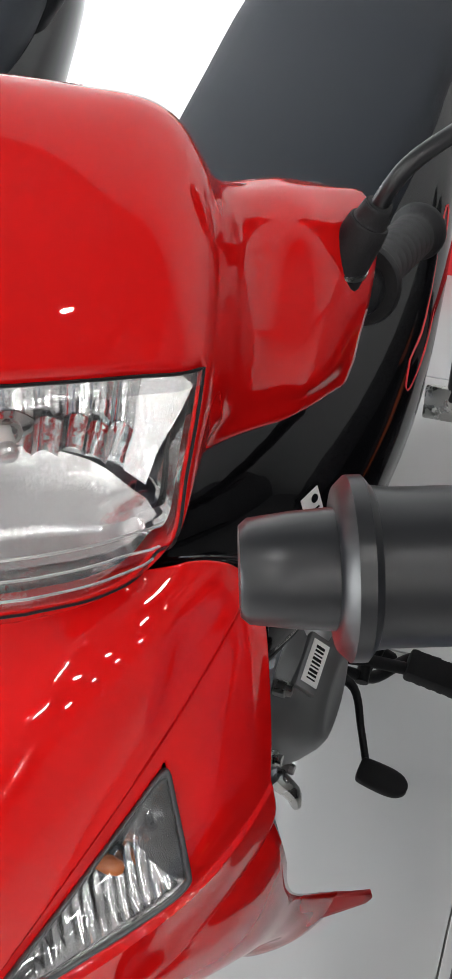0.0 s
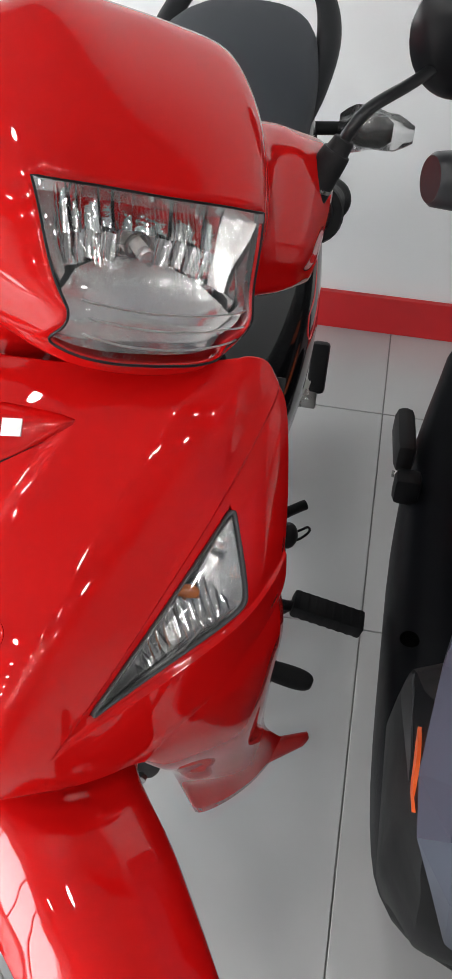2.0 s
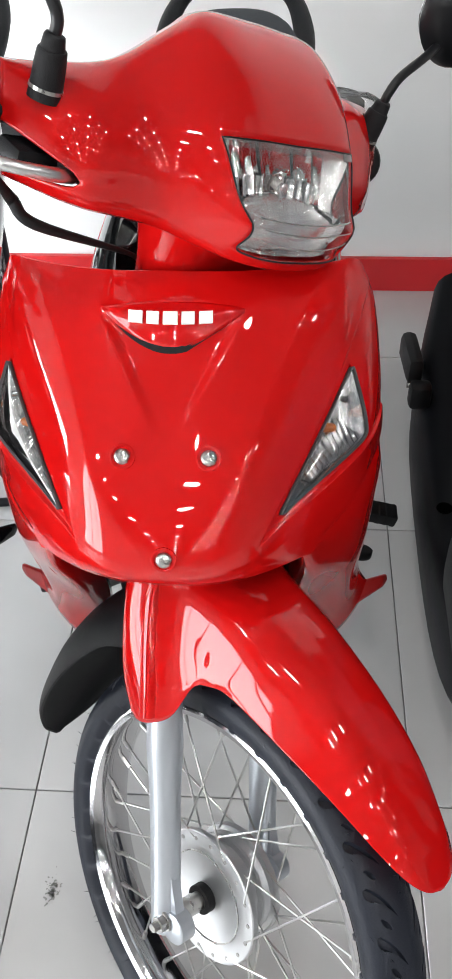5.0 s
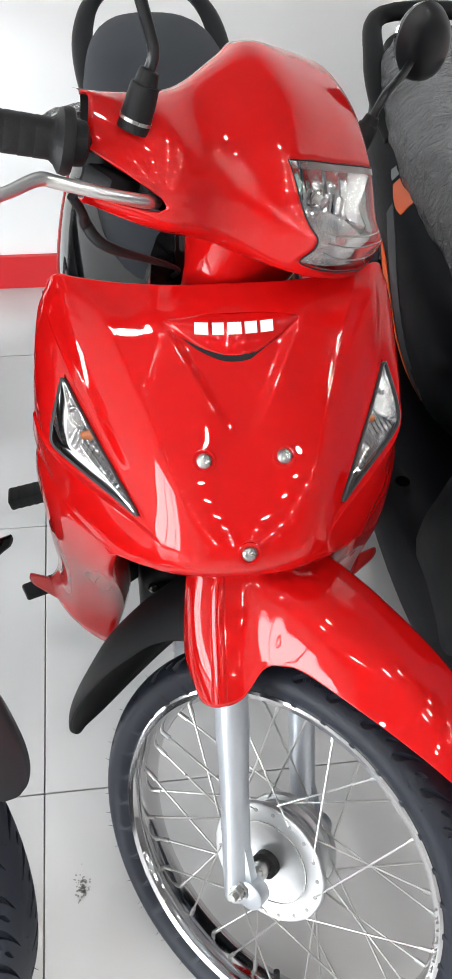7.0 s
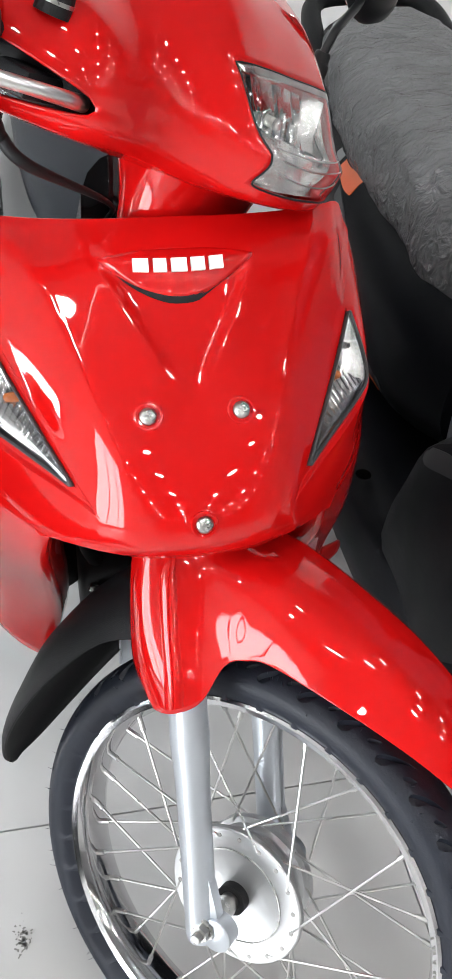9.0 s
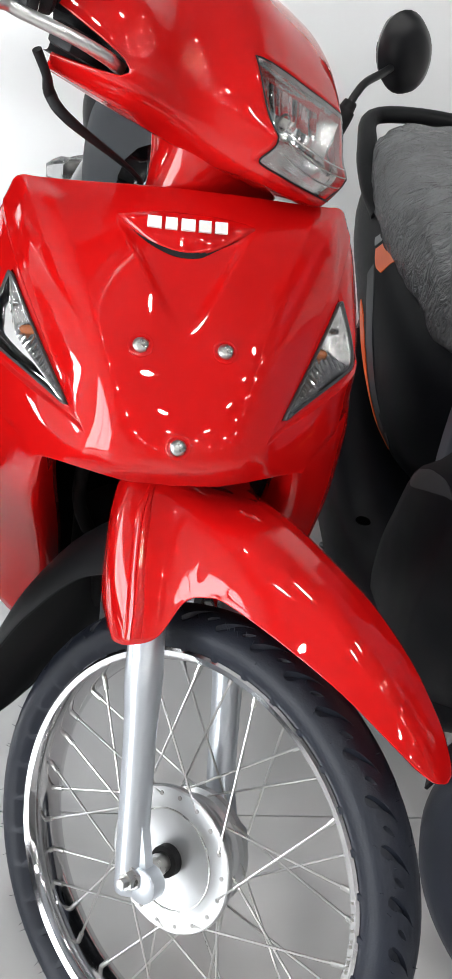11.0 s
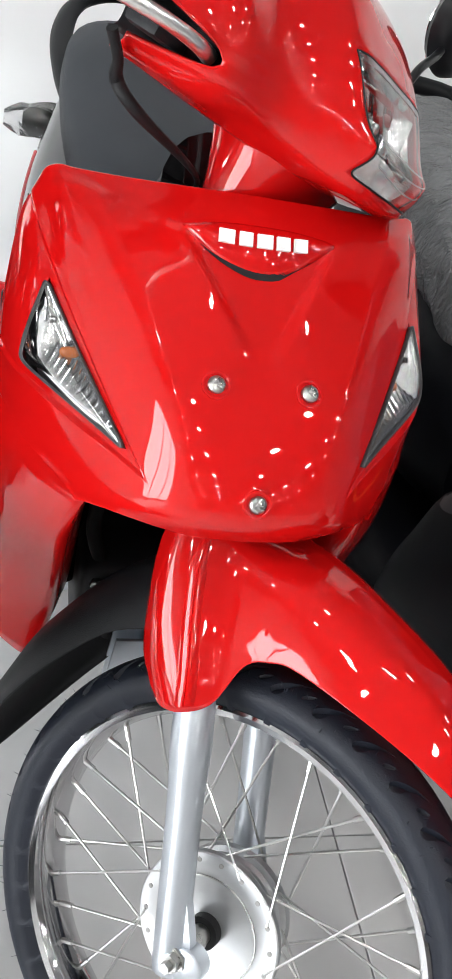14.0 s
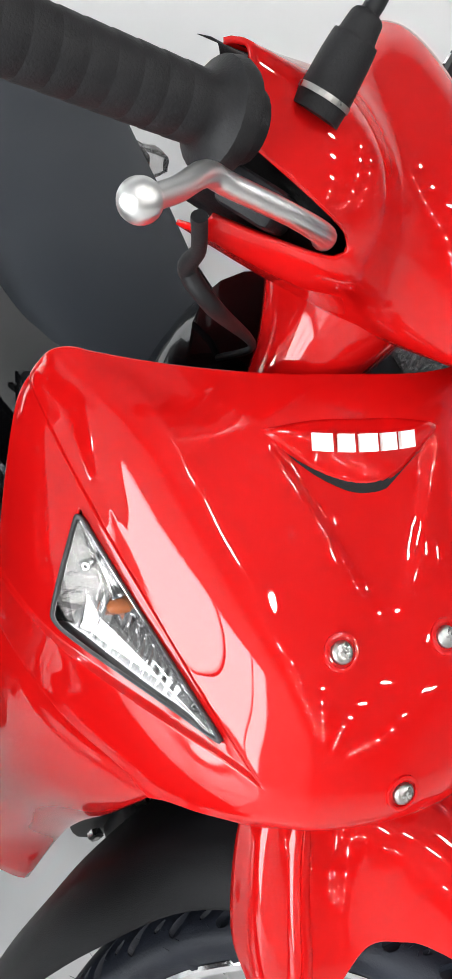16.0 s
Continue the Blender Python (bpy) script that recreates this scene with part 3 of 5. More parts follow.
def cowl_grid(right):
    """Half of the handlebar cowl; its outer end is swept back further on the lever's side."""
    ctrl = [
        [(0, .300, 1.100), (.047, .298, 1.099), (.090, .290, 1.088), (.132, .285, 1.060), (.186, .296, 1.046)],
        [(0, .268, 1.111), (.050, .266, 1.110), (.094, .262, 1.098), (.135, .266, 1.066), (.190, .275, 1.051)],
        [(0, .205, 1.088), (.052, .205, 1.086), (.096, .212, 1.076), (.137, .238, 1.054), (.192, .246, 1.043)],
        [(0, .156, 1.043), (.050, .157, 1.043), (.090, .163, 1.040), (.136, .204, 1.024), (.194, .218, 1.019)],
        [(0, .120, 1.005), (.045, .121, 1.004), (.080, .129, 1.002), (.128, .184, .996), (.193, .200, .990)],
        [(0, .102, .984), (.042, .103, .984), (.073, .108, .983), (.120, .178, .976), (.190, .198, .973)],
        [(0, .096, .957), (.038, .099, .957), (.068, .114, .957), (.114, .174, .956), (.186, .198, .956)],
        [(0, .104, .943), (.034, .109, .943), (.066, .125, .943), (.108, .186, .941), (.174, .218, .940)],
        [(0, .170, .930), (.034, .172, .930), (.064, .180, .930), (.100, .218, .930), (.162, .250, .932)],
    ]
    if right:
        ends = [(0.23, 0.304, 1.026), (0.231, 0.299, 1.029), (0.235, 0.288, 1.029), (0.239, 0.276, 1.01), (0.238, 0.268, 0.986), (0.234, 0.264, 0.970), (0.228, 0.264, 0.954), (0.219, 0.272, 0.94), (0.211, 0.286, 0.935)]
    else:
        ends = [(0.234, 0.3, 1.046), (0.240, 0.288, 1.052), (0.243, 0.264, 1.043), (0.242, 0.243, 1.013), (0.24, 0.231, 0.986), (0.239, 0.224, 0.969), (0.235, 0.222, 0.951), (0.225, 0.246, 0.938), (0.215, 0.272, 0.937)]
    if right:
        # a narrower hump that falls off sooner towards the lever
        for r, (x2, z2, z3, z4) in zip(ctrl, ((.078, 1.083, 1.049, 1.034), (.083, 1.094, 1.056, 1.040), (.088, 1.074, 1.048, 1.036))):
            r[2], r[3], r[4] = (x2, r[2][1], z2), (*r[3][:2], z3), (*r[4][:2], z4)
    else:
        for r in ctrl[:3]:
            x, y, z = r[4]
            r[4] = (x, y, z + .008)
        for r, (x2, z2) in zip(ctrl, ((.096, 1.097), (.097, 1.103), (.099, 1.080))):
            r[2] = (x2, r[2][1], z2)
    ctrl = [r + [e] for r, e in zip(ctrl, ends)]
    nu, nv = 64, 64
    rows = [[Vector(q) for q in r] for r in ctrl]
    wide = [[catmull(r, j * (len(r) - 1) / nv) for j in range(nv + 1)] for r in rows]
    grid = []
    half_width = lambda i: float(np.interp(i, (24, 28, 32, 40, 48), (.0905, .085, .0795, .0705, .074)))
    for i in range(nu + 1):
        line = []
        # where the lens's side edge falls along this row
        ii = min(max(i, 24), 48)
        row = [catmull([c[j] for c in wide], ii * (len(rows) - 1) / nu).x for j in range(nv + 1)]
        turn = float(np.interp(half_width(ii), row, range(nv + 1)))
        away = min(1.0, (abs(i - ii)) / 9)
        turn = turn * (1 - away) + 26 * away
        for j0 in range(nv + 1):
            j = j0
            fj = float(np.interp(j0, (0, 26, 42, nv), (0, turn, 42, nv)))
            ja, jb = int(fj), min(int(fj) + 1, nv)
            t = (j - 52) / 12
            u = float(i)
            if t > -.5:
                f = min(1.0, (t + .5) / .5)
                grow = max(t, 0.0) ** .55
                hi, lo = 40.6 - 10.2 * grow, 41.8 + 8.5 * grow
                w = float(np.interp(i, (0, 36, 46, nu), (0, hi, lo, nu)))
                u = u * (1 - f) + w * f
            line.append(catmull([c[ja].lerp(c[jb], fj - ja) for c in wide], u * (len(rows) - 1) / nu))
        grid.append(line)
    # even out the shell between the lens, the slot and the rims
    def free(i, j):
        off_lens = max(23 - i, i - 49, j - 27)
        return max(0.0, min(off_lens, i - 1, nu - 1 - i, 49 - j, 4)) / 4
    for _ in range(14):
        was = [[p.copy() for p in r] for r in grid]
        for i in range(2, nu - 1):
            for j in range(0, 49):
                f = free(i, j)
                if f > 0:
                    a = was[i][j - 1] if j else Vector((-was[i][1].x, was[i][1].y, was[i][1].z))
                    grid[i][j] = was[i][j].lerp((a + was[i][j + 1] + was[i - 1][j] + was[i + 1][j]) / 4, .5 * f)
    # ease the lens's lower corner into one round sweep
    path = [(i, 26) for i in range(38, 48)] + [(48, j) for j in range(26, 13, -1)]
    for _ in range(7):
        now = [grid[i][j].copy() for i, j in path]
        for k in range(1, len(path) - 1):
            i, j = path[k]
            grid[i][j] = now[k] * .5 + (now[k - 1] + now[k + 1]) * .25
    kept = set(path)
    near = [(i, j) for i in range(40, 53) for j in range(16, 31) if (i, j) not in kept]
    for _ in range(12):
        for i, j in near:
            grid[i][j] = grid[i][j] * .4 + (grid[i - 1][j] + grid[i + 1][j] + grid[i][j - 1] + grid[i][j + 1]) * .15
    return grid


def cowl_and_headlight():
    g, g_right = cowl_grid(False), cowl_grid(True)
    # both halves meet in one line and run smoothly across it
    for a, b in zip(g, g_right):
        d = (b[0] - a[0]) / 2
        for j in range(26):
            f = (1 - j / 26) ** 2 * (1 + 2 * j / 26)
            a[j], b[j] = a[j] + Vector((0, d.y, d.z)) * f, b[j] - Vector((0, d.y, d.z)) * f
    r0, r1, c1 = 24, 48, 26
    in_lens = lambda i, j: r0 <= i < r1 and j < c1
    in_slot = lambda i, j: j >= 52 and 36 <= i < 46
    left = sheet(g, lambda i, j: not in_lens(i, j))
    right = sheet(g_right, lambda i, j: not in_lens(i, j) and not in_slot(i, j))
    right.transform(Matrix.Diagonal((-1, 1, 1, 1)))
    bmesh.ops.reverse_faces(right, faces=right.faces)
    shell = join(left, right)
    bmesh.ops.remove_doubles(shell, verts=shell.verts, dist=1e-5)
    bmesh.ops.recalc_face_normals(shell, faces=shell.faces)
    cowl = thicken(part("handlebar_cowl", shell, RED, bike, "glossy red handlebar cowl with a lever slot", BAR), .003)
    for half, sgn in ((g, 1), (g_right, -1)):
        inner = [[Vector((sgn * p.x * .95, p.y + .020, 1.0 + (p.z - 1.0) * .80)) for p in r] for r in half]
        part("inner_shell", sheet(inner, lambda i, j: j >= 26 and i > 4), BLACK_PLASTIC, cowl)
    # underside neck that runs down into the shield
    secs = []
    for z, y0, y1, w in ((.958, .150, .290, .100), (.935, .160, .276, .090), (.910, .168, .263, .082), (.885, .174, .252, .078), (.860, .176, .246, .076)):
        ym, h = (y0 + y1) / 2, (y1 - y0) / 2
        secs.append([(w * math.copysign(abs(math.cos(a)) ** .75, math.cos(a)), ym + h * math.copysign(abs(math.sin(a)) ** .75, math.sin(a)), z) for a in (2 * math.pi * k / 28 for k in range(28))])
    part("steering_neck", loft(secs), RED, cowl)
    # headlight
    lens_grid = [[g[i][j] for j in range(c1 + 1)] for i in range(r0, r1 + 1)]
    nl = r1 - r0
    puff = [[p + Vector((0, -.005 * max(0.0, math.sin(math.pi * i / nl)) ** .7 * max(0.0, math.cos(math.pi / 2 * j / c1)) ** .8, 0)) for j, p in enumerate(r)] for i, r in enumerate(lens_grid)]
    unit = part("headlight", sheet(puff, None, True), HEAD_LENS, bike, "clear headlight lens over a faceted chrome reflector", BAR)
    unit.visible_shadow = False
    part("frosted_strip", sheet([[p + Vector((0, -.0006, 0)) for p in r] for r in puff[:2]], None, True), FROST, unit).visible_shadow = False
    # thin moulded lines across the lower lens
    for row in (13, 16.5, 20):
        bent = lambda j: puff[int(row - 2.2 * (j / c1) ** 2)][j].lerp(puff[int(row - 2.2 * (j / c1) ** 2) + 1][j], (row - 2.2 * (j / c1) ** 2) % 1)
        line = [Vector((bent(j).x * .985, bent(j).y + .0015, bent(j).z)) for j in range(0, c1 - 2, 2)]
        line = [Vector((-p.x, p.y, p.z)) for p in reversed(line[1:])] + line
        part("lens_line", tube(line, .0007, 5, 3), MOULDED, unit).visible_shadow = False
    # dark gasket round the lens
    edge = [lens_grid[0][j] for j in range(c1 + 1)] + [lens_grid[i][c1] for i in range(1, nl + 1)] + [lens_grid[nl][j] for j in range(c1 - 1, -1, -1)]
    loop = edge + [Vector((-p.x, p.y, p.z)) for p in reversed(edge[1:-1])]
    bm = tube([p + Vector((0, -.0002, 0)) for p in loop + loop[:1]], .0009, 6, 1)
    part("gasket", bm, BLACK_PLASTIC, unit)
    # reflector: a bowl of small tilted mirrors
    def bowl(fi, fj, sgn):
        i0, j0 = min(int(fi), nl - 1), min(int(fj), c1 - 1)
        p = lens_grid[i0][j0].lerp(lens_grid[i0][j0 + 1], fj - j0).lerp(lens_grid[i0 + 1][j0].lerp(lens_grid[i0 + 1][j0 + 1], fj - j0), fi - i0)
        u, v = p.x / .09, fi / nl * 2 - 1
        d = .052 * max(0.0, 1 - u * u * .93) ** .6 * max(0.0, 1 - v * v * .62) ** .5
        d *= min(1.0, max(0.0, 1 - abs(v)) / .10) ** .5 * min(1.0, max(0.0, 1 - fj / c1) / .08) ** .5
        return Vector((sgn * p.x, p.y + .004 + d, p.z))
    # upright concave flutes in two tiers over the bulb
    flutes = bmesh.new()
    cuts = (0, 4.4, 8.0, 12.0, 15.4, 19.2)
    for sgn in (1, -1):
        for tier, (a0, a1) in enumerate(((2.4, 7.6), (7.6, 13.6))):
            for k, (b0, b1) in enumerate(zip(cuts, cuts[1:])):
                vs = {}
                for ii in range(5):
                    for jj in range(7):
                        u, v = jj / 6, ii / 4
                        q = bowl(a0 + (a1 - a0) * v, b0 + (b1 - b0) * u, sgn)
                        q.y += .0034 * (4 * u * (1 - u)) + .0030 * ((k + tier) % 2) + .004 * (u - .5) * (k % 3 - 1) + .006 * (v - .5) * (1 if tier else -1) - .004 * tier
                        vs[ii, jj] = flutes.verts.new(q)
                for ii in range(4):
                    for jj in range(6):
                        f = (vs[ii, jj], vs[ii, jj + 1], vs[ii + 1, jj + 1], vs[ii + 1, jj])
                        flutes.faces.new(f if sgn > 0 else f[::-1])
        # plain wing towards the outer end
        vs, wing = {}, bmesh.new()
        for ii in range(7):
            for jj in range(5):
                v, u = ii / 6, jj / 4
                q = bowl(1.6 + 12.5 * v, 19.2 + (6.0 - 2.2 * v) * u, sgn)
                q.y -= .006 * u
                vs[ii, jj] = wing.verts.new(q)
        for ii in range(6):
            for jj in range(4):
                f = (vs[ii, jj], vs[ii, jj + 1], vs[ii + 1, jj + 1], vs[ii + 1, jj])
                wing.faces.new(f if sgn > 0 else f[::-1])
        part("reflector_wing", wing, DISH, unit, "pale satin outer wing of the reflector")
    # smooth dish below, its upper edge arched
    dish = []
    for ii in range(17):
        v = ii / 16
        line = []
        for jj in range(c1):
            u = jj / c1
            top = 13.0 + 4.5 * u * u
            q = bowl(top + (nl - .4 - top) * v, jj, 1)
            q.y += .010 * (1 - v) ** 2 * (1 - u * u) - .007 * (1 - v)
            line.append(q)
        dish.append(line)
    whole = sheet([[bowl(i, j, 1) + Vector((0, .008, 0)) for j in range(c1 + 1)] for i in range(nl + 1)], None, True)
    part("reflector", whole, REFLECTOR, unit, "mirrored reflector bowl")
    part("reflector_flutes", flutes, REFLECTOR, unit, "upright mirrored flutes in two tiers")
    part("reflector_dish", sheet(dish, None, True), DISH, unit, "smooth lower dish of the reflector")
    part("bulb_cap", lathe([(0, .008), (.014, .009), (.020, .007), (.022, .0)], 20, pose(0, .156, 1.003, 0, 0, -90) @ Matrix.Diagonal((.30, .6, .6, 1))), DISH, unit)
    part("bulb", lathe([(0, .005), (.012, .005), (.016, .003)], 16, pose(0, .168, 1.003, 0, 0, -90)), principled("bulb_glass", (.6, .6, .58), .1), unit)
    part("bulb_collar", ring([(-.001, .0075), (.001, .0075), (.001, .0095), (-.001, .0095)], 28, pose(0, .164, 1.003, 0, 0, -90)), STEEL, unit, "metal ring round the bulb")
    return cowl


def controls():
    bar = part("handlebar", tube([(-.262, .277, .992), (-.20, .276, .996), (-.12, .275, 1.0), (0, .275, 1.0), (.12, .275, 1.0), (.20, .276, .996), (.262, .277, .992)], .010, 14), BLACK_PLASTIC, bike, "black handlebar", BAR)
    for s_ in (-1, 1):
        v0, v1 = Vector((s_ * .256, .272, .993)), Vector((s_ * .380, .369, .965))
        m = BAR @ Matrix.Translation(v0) @ (v1 - v0).to_track_quat("X", "Z").to_matrix().to_4x4()
        L = (v1 - v0).length
        prof = [(0, .012), (0, .027), (.004, .0285), (.010, .027), (.014, .0205), (.018, .0175)]
        for k in range(9):
            x = .022 + k * (L - .045) / 9
            prof += [(x, .0173), (x + .0092, .0175), (x + .0098, .0171), (x + .0104, .0171)]
        prof += [(L - .018, .0178), (L - .013, .021), (L - .008, .0225), (L - .004, .021), (L, .015), (L, .008)]
        grip = part("grip", lathe(prof, 28), RUBBER, bike, "black ribbed rubber grip", m)
        sw = lathe([(-.014, .013), (-.011, .0185), (-.004, .0195), (-.001, .019)], 24)
        part("switch_housing", sw, BLACK_PLASTIC, grip)
        # mirror
        up_ = .010 if s_ > 0 else .0
        base_z = 1.033 if s_ > 0 else 1.030
        boot0 = Vector((s_ * (.222 if s_ > 0 else .215) - up_ * .5, .248, base_z))
        boot1 = Vector((s_ * (.226 if s_ > 0 else .219) - up_ * .5, .248, base_z + .038))
        boot = part("mirror", tube([boot0 + Vector((0, 0, -.012)), boot0, boot0.lerp(boot1, .45), boot0.lerp(boot1, .72), boot0.lerp(boot1, .76), boot1, boot1 + Vector((0, 0, .002))], [.0138, .0140, .0132, .0122, .0102, .0088, .0065], 20, 4), RUBBER, bike, "round black mirror on a bent stem", BAR)
        part("locknut", lathe([(-.004, .0146), (-.001, .0146)], 24, Matrix.Translation(boot0) @ pose(0, 0, 0, 0, -90, 0)), STEEL, boot, smooth=False)
        head = Vector((.320, .272, 1.152)) if s_ > 0 else Vector((-.330, .285, 1.215))
        part("stem", tube([boot1, boot1 + Vector((s_ * .002, 0, .014)), boot1 + Vector((s_ * .014, .003, .031)), (boot1 + Vector((s_ * .014, .003, .031))).lerp(head, .5), head + Vector((-s_ * .006, .004, -.006))], .0052, 12), SATIN_BLACK, boot)
        hm = Matrix.Translation(head + Vector((0, .006, .012))) @ pose(0, 0, 0, 6, s_ * 28, -s_ * 8)
        shell = lathe([(-.004, .0), (-.004, .050), (.002, .054), (.012, .048), (.019, .034), (.023, .015), (.024, 0)], 32, pose(0, 0, 0, 0, 0, -90))
        shell.transform(Matrix.Diagonal((1.10, 1.1, .78, 1)))
        shell.transform(hm)
        part("mirror_shell", shell, SATIN_BLACK, boot)
        glass = lathe([(-.0065, .0), (-.0065, .0485), (-.0035, .0485)], 32, pose(0, 0, 0, 0, 0, -90))
        glass.transform(Matrix.Diagonal((1.10, 1.1, .78, 1)))
        glass.transform(hm)
        part("mirror_glass", glass, principled("mirror_glass", (.9, .9, .9), .01, 1.0), boot)
    # front brake lever on the bike's right
    lever = part("brake_lever", tube([(-.190, .216, .969), (-.218, .212, .971), (-.252, .222, .971), (-.286, .246, .968), (-.303, .253, .967), (-.338, .248, .957), (-.370, .245, .949)],
                                     [.0068, .0062, .0056, .0058, .0060, .0054, .0050], 14, 6), LEVER, bike, "polished aluminium brake lever with a ball end", BAR)
    ball = bmesh.new()
    bmesh.ops.create_uvsphere(ball, u_segments=20, v_segments=14, radius=.0088)
    ball.transform(Matrix.Translation((-.378, .244, .948)))
    part("ball_end", ball, LEVER, lever)
    part("lever_bracket", box(.045, .035, .022, Matrix.Translation((-.212, .252, .968)), .005), BLACK_PLASTIC, lever)
    part("brake_cable", tube([(-0.24, 0.267, 0.947), (-0.22, 0.265, 0.931), (-0.203, 0.27, 0.917), (-0.187, 0.25, 0.905), (-0.077, 0.242, 0.883), (-0.026999999999999996, 0.272, 0.853)], [.0046, .0044, .0060, .0054, .0026, .0026], 12), RUBBER, bike, "black rubber-booted brake cable", BAR)


def front_wheel():
    # the rings follow the sickle-shaped cuts, so that every cut has clean edges
    PERIODS = 36
    bm = bmesh.new()
    prof = [(-.027, .233), (-.033, .240), (-.0365, .250), (-.0358, .258), (-.0340, .2626), (-.0320, .2655), (-.0305, .2673), (-.0285, .2696), (-.0260, .2717), (-.0235, .2733), (-.0205, .2750), (-.0175, .2763), (-.0145, .2773), (-.0115, .2780), (-.0085, .2786), (-.0060, .2789), (-.003, .2791), (0, .2792)]
    prof += [(-x, r) for x, r in reversed(prof[:-1])]

    def cuts(x):
        """Sweep of the cuts at this place across the tread, half widths of the long and the short cut, and their depths."""
        ax = abs(x)
        s_ = max(0.0, min(1.0, (.0325 - ax) / .0245))
        sweep = .62 * s_ ** 1.7 + (.5 if x > 0 else 0)
        w1 = float(np.interp(s_, (0, .12, .35, .8, 1), (.03, .150, .120, .055, .015)))
        d1 = .0060 if .03 < s_ < .97 else 0.0
        w2 = float(np.interp(s_, (.25, .38, .5, .62), (.02, .085, .075, .02)))
        d2 = .0055 if .28 < s_ < .60 else 0.0
        return sweep, w1, d1, w2, d2
    rings = []
    for k in range(PERIODS):
        lines = [[] for _ in range(16)]
        for x, r in prof:
            sweep, w1, d1, w2, d2 = cuts(x)
            for n, (f, d) in enumerate(((-w1, 0), (-w1 * .82, d1), (0, d1), (w1 * .82, d1), (w1, 0), (.22, 0), (.30, 0), (.38, 0), (.52 - w2, 0), (.52 - w2 * .7, d2), (.52, d2), (.52 + w2 * .7, d2), (.52 + w2, 0), (.66, 0), (.76, 0), (.86, 0))):
                a = 2 * math.pi * (k + f + sweep) / PERIODS
                lines[n].append(bm.verts.new((x, (r - d) * math.cos(a), (r - d) * math.sin(a))))
        rings += lines
    for k in range(len(rings)):
        p, q = rings[k], rings[(k + 1) % len(rings)]
        for j in range(len(prof) - 1):
            bm.faces.new((p[j], p[j + 1], q[j + 1], q[j]))
    bmesh.ops.recalc_face_normals(bm, faces=bm.faces)
    wheel = part("front_tyre", bm, TYRE, bike, "black tyre with sickle-shaped tread on a spoked wheel", STEER @ Matrix.Translation(HUB))
    hairs = bmesh.new()
    rng = random.Random(4)
    for k in range(110):
        a, side = rng.uniform(0, 2 * math.pi), rng.choice((-1, -1, 1, 0))
        x, r = side * rng.uniform(.022, .036), .2715 if side else .279
        r = float(np.interp(-abs(x), [p[0] for p in prof[2:15]], [p[1] for p in prof[2:15]]))
        b0 = Vector((x, r * math.cos(a), r * math.sin(a)))
        out = Vector((side * .5, math.cos(a + rng.uniform(-.4, .4)), math.sin(a + rng.uniform(-.4, .4)))).normalized()
        t = bmesh.ops.create_cone(hairs, segments=4, radius1=.0005, radius2=.0002, depth=rng.uniform(.004, .009), cap_ends=True)
        bmesh.ops.transform(hairs, matrix=Matrix.Translation(b0 + out * .003) @ out.to_track_quat("Z", "X").to_matrix().to_4x4(), verts=t["verts"])
    tagged(part("moulding_hairs", hairs, TYRE, wheel), kind="stuff")
    rim = part("rim", ring([(-.0285, .2335), (-.0300, .2300), (-.0280, .2235), (-.0225, .2205), (-.013, .2165), (.013, .2165), (.0225, .2205), (.0280, .2235), (.0300, .2300), (.0285, .2335), (.024, .229), (.014, .222), (-.014, .222), (-.024, .229)], 120), CHROME, wheel, "polished chrome rim")
    marks = bmesh.new()
    rng = random.Random(9)
    for k in range(26):
        a = radians(52 + k * 1.35)
        if rng.random() < .2:
            continue
        t = box(.0006, .0028 * rng.uniform(.6, 1.3), .0042, Matrix.Rotation(a, 4, "X") @ Matrix.Translation((-.0296, 0, .2270)) @ pose(0, 0, 0, 0, 24, 0))
        marks = join(marks, t)
    part("rim_marks", marks, STEEL, rim, "row of stamped marks too small to read", smooth=False)
    valve = part("valve", tube([(0, -.100, -.192), (0, -.088, -.170)], [.004, .0045], 10, 2), RUBBER, rim)
    hub = part("hub", lathe([(-.0275, .014), (-.0275, .056), (-.029, .058), (-.029, .0795), (-.0275, .081), (-.0215, .081), (-.0205, .058), (-.010, .056), (-.008, .060), (-.004, .060), (-.002, .056), (.004, .056), (.006, .061), (.010, .061), (.012, .057), (.020, .060), (.022, .066), (.029, .067), (.031, .062), (.034, .02)], 72), ALU, wheel, "cast aluminium drum hub with spoke holes")
    part("hub_groove", ring([(-.0294, .0552), (-.0274, .0552), (-.0274, .0566), (-.0294, .0566)], 64), STEEL, hub)
    for k in range(18):
        a = 2 * math.pi * (k + .4) / 18
        part("hub_hole", lathe([(-.0296, .0), (-.0296, .0026), (-.0265, .0026)], 10, Matrix.Translation((0, .0722 * math.cos(a), .0722 * math.sin(a)))), GROUT, hub)
    for k in range(36):
        side = -1 if k % 2 == 0 else 1
        a = 2 * math.pi * (k + .25) / 36
        lean = (1 if (k // 2) % 2 == 0 else -1) * radians(44)
        hr = .0722 if side < 0 else .0600
        h = Vector((side * (.0295 if (k // 2) % 2 == 0 else .0210) if side < 0 else (.031 if (k // 2) % 2 == 0 else .022), hr * math.cos(a + lean), hr * math.sin(a + lean)))
        r = Vector((side * .005, .2185 * math.cos(a), .2185 * math.sin(a)))
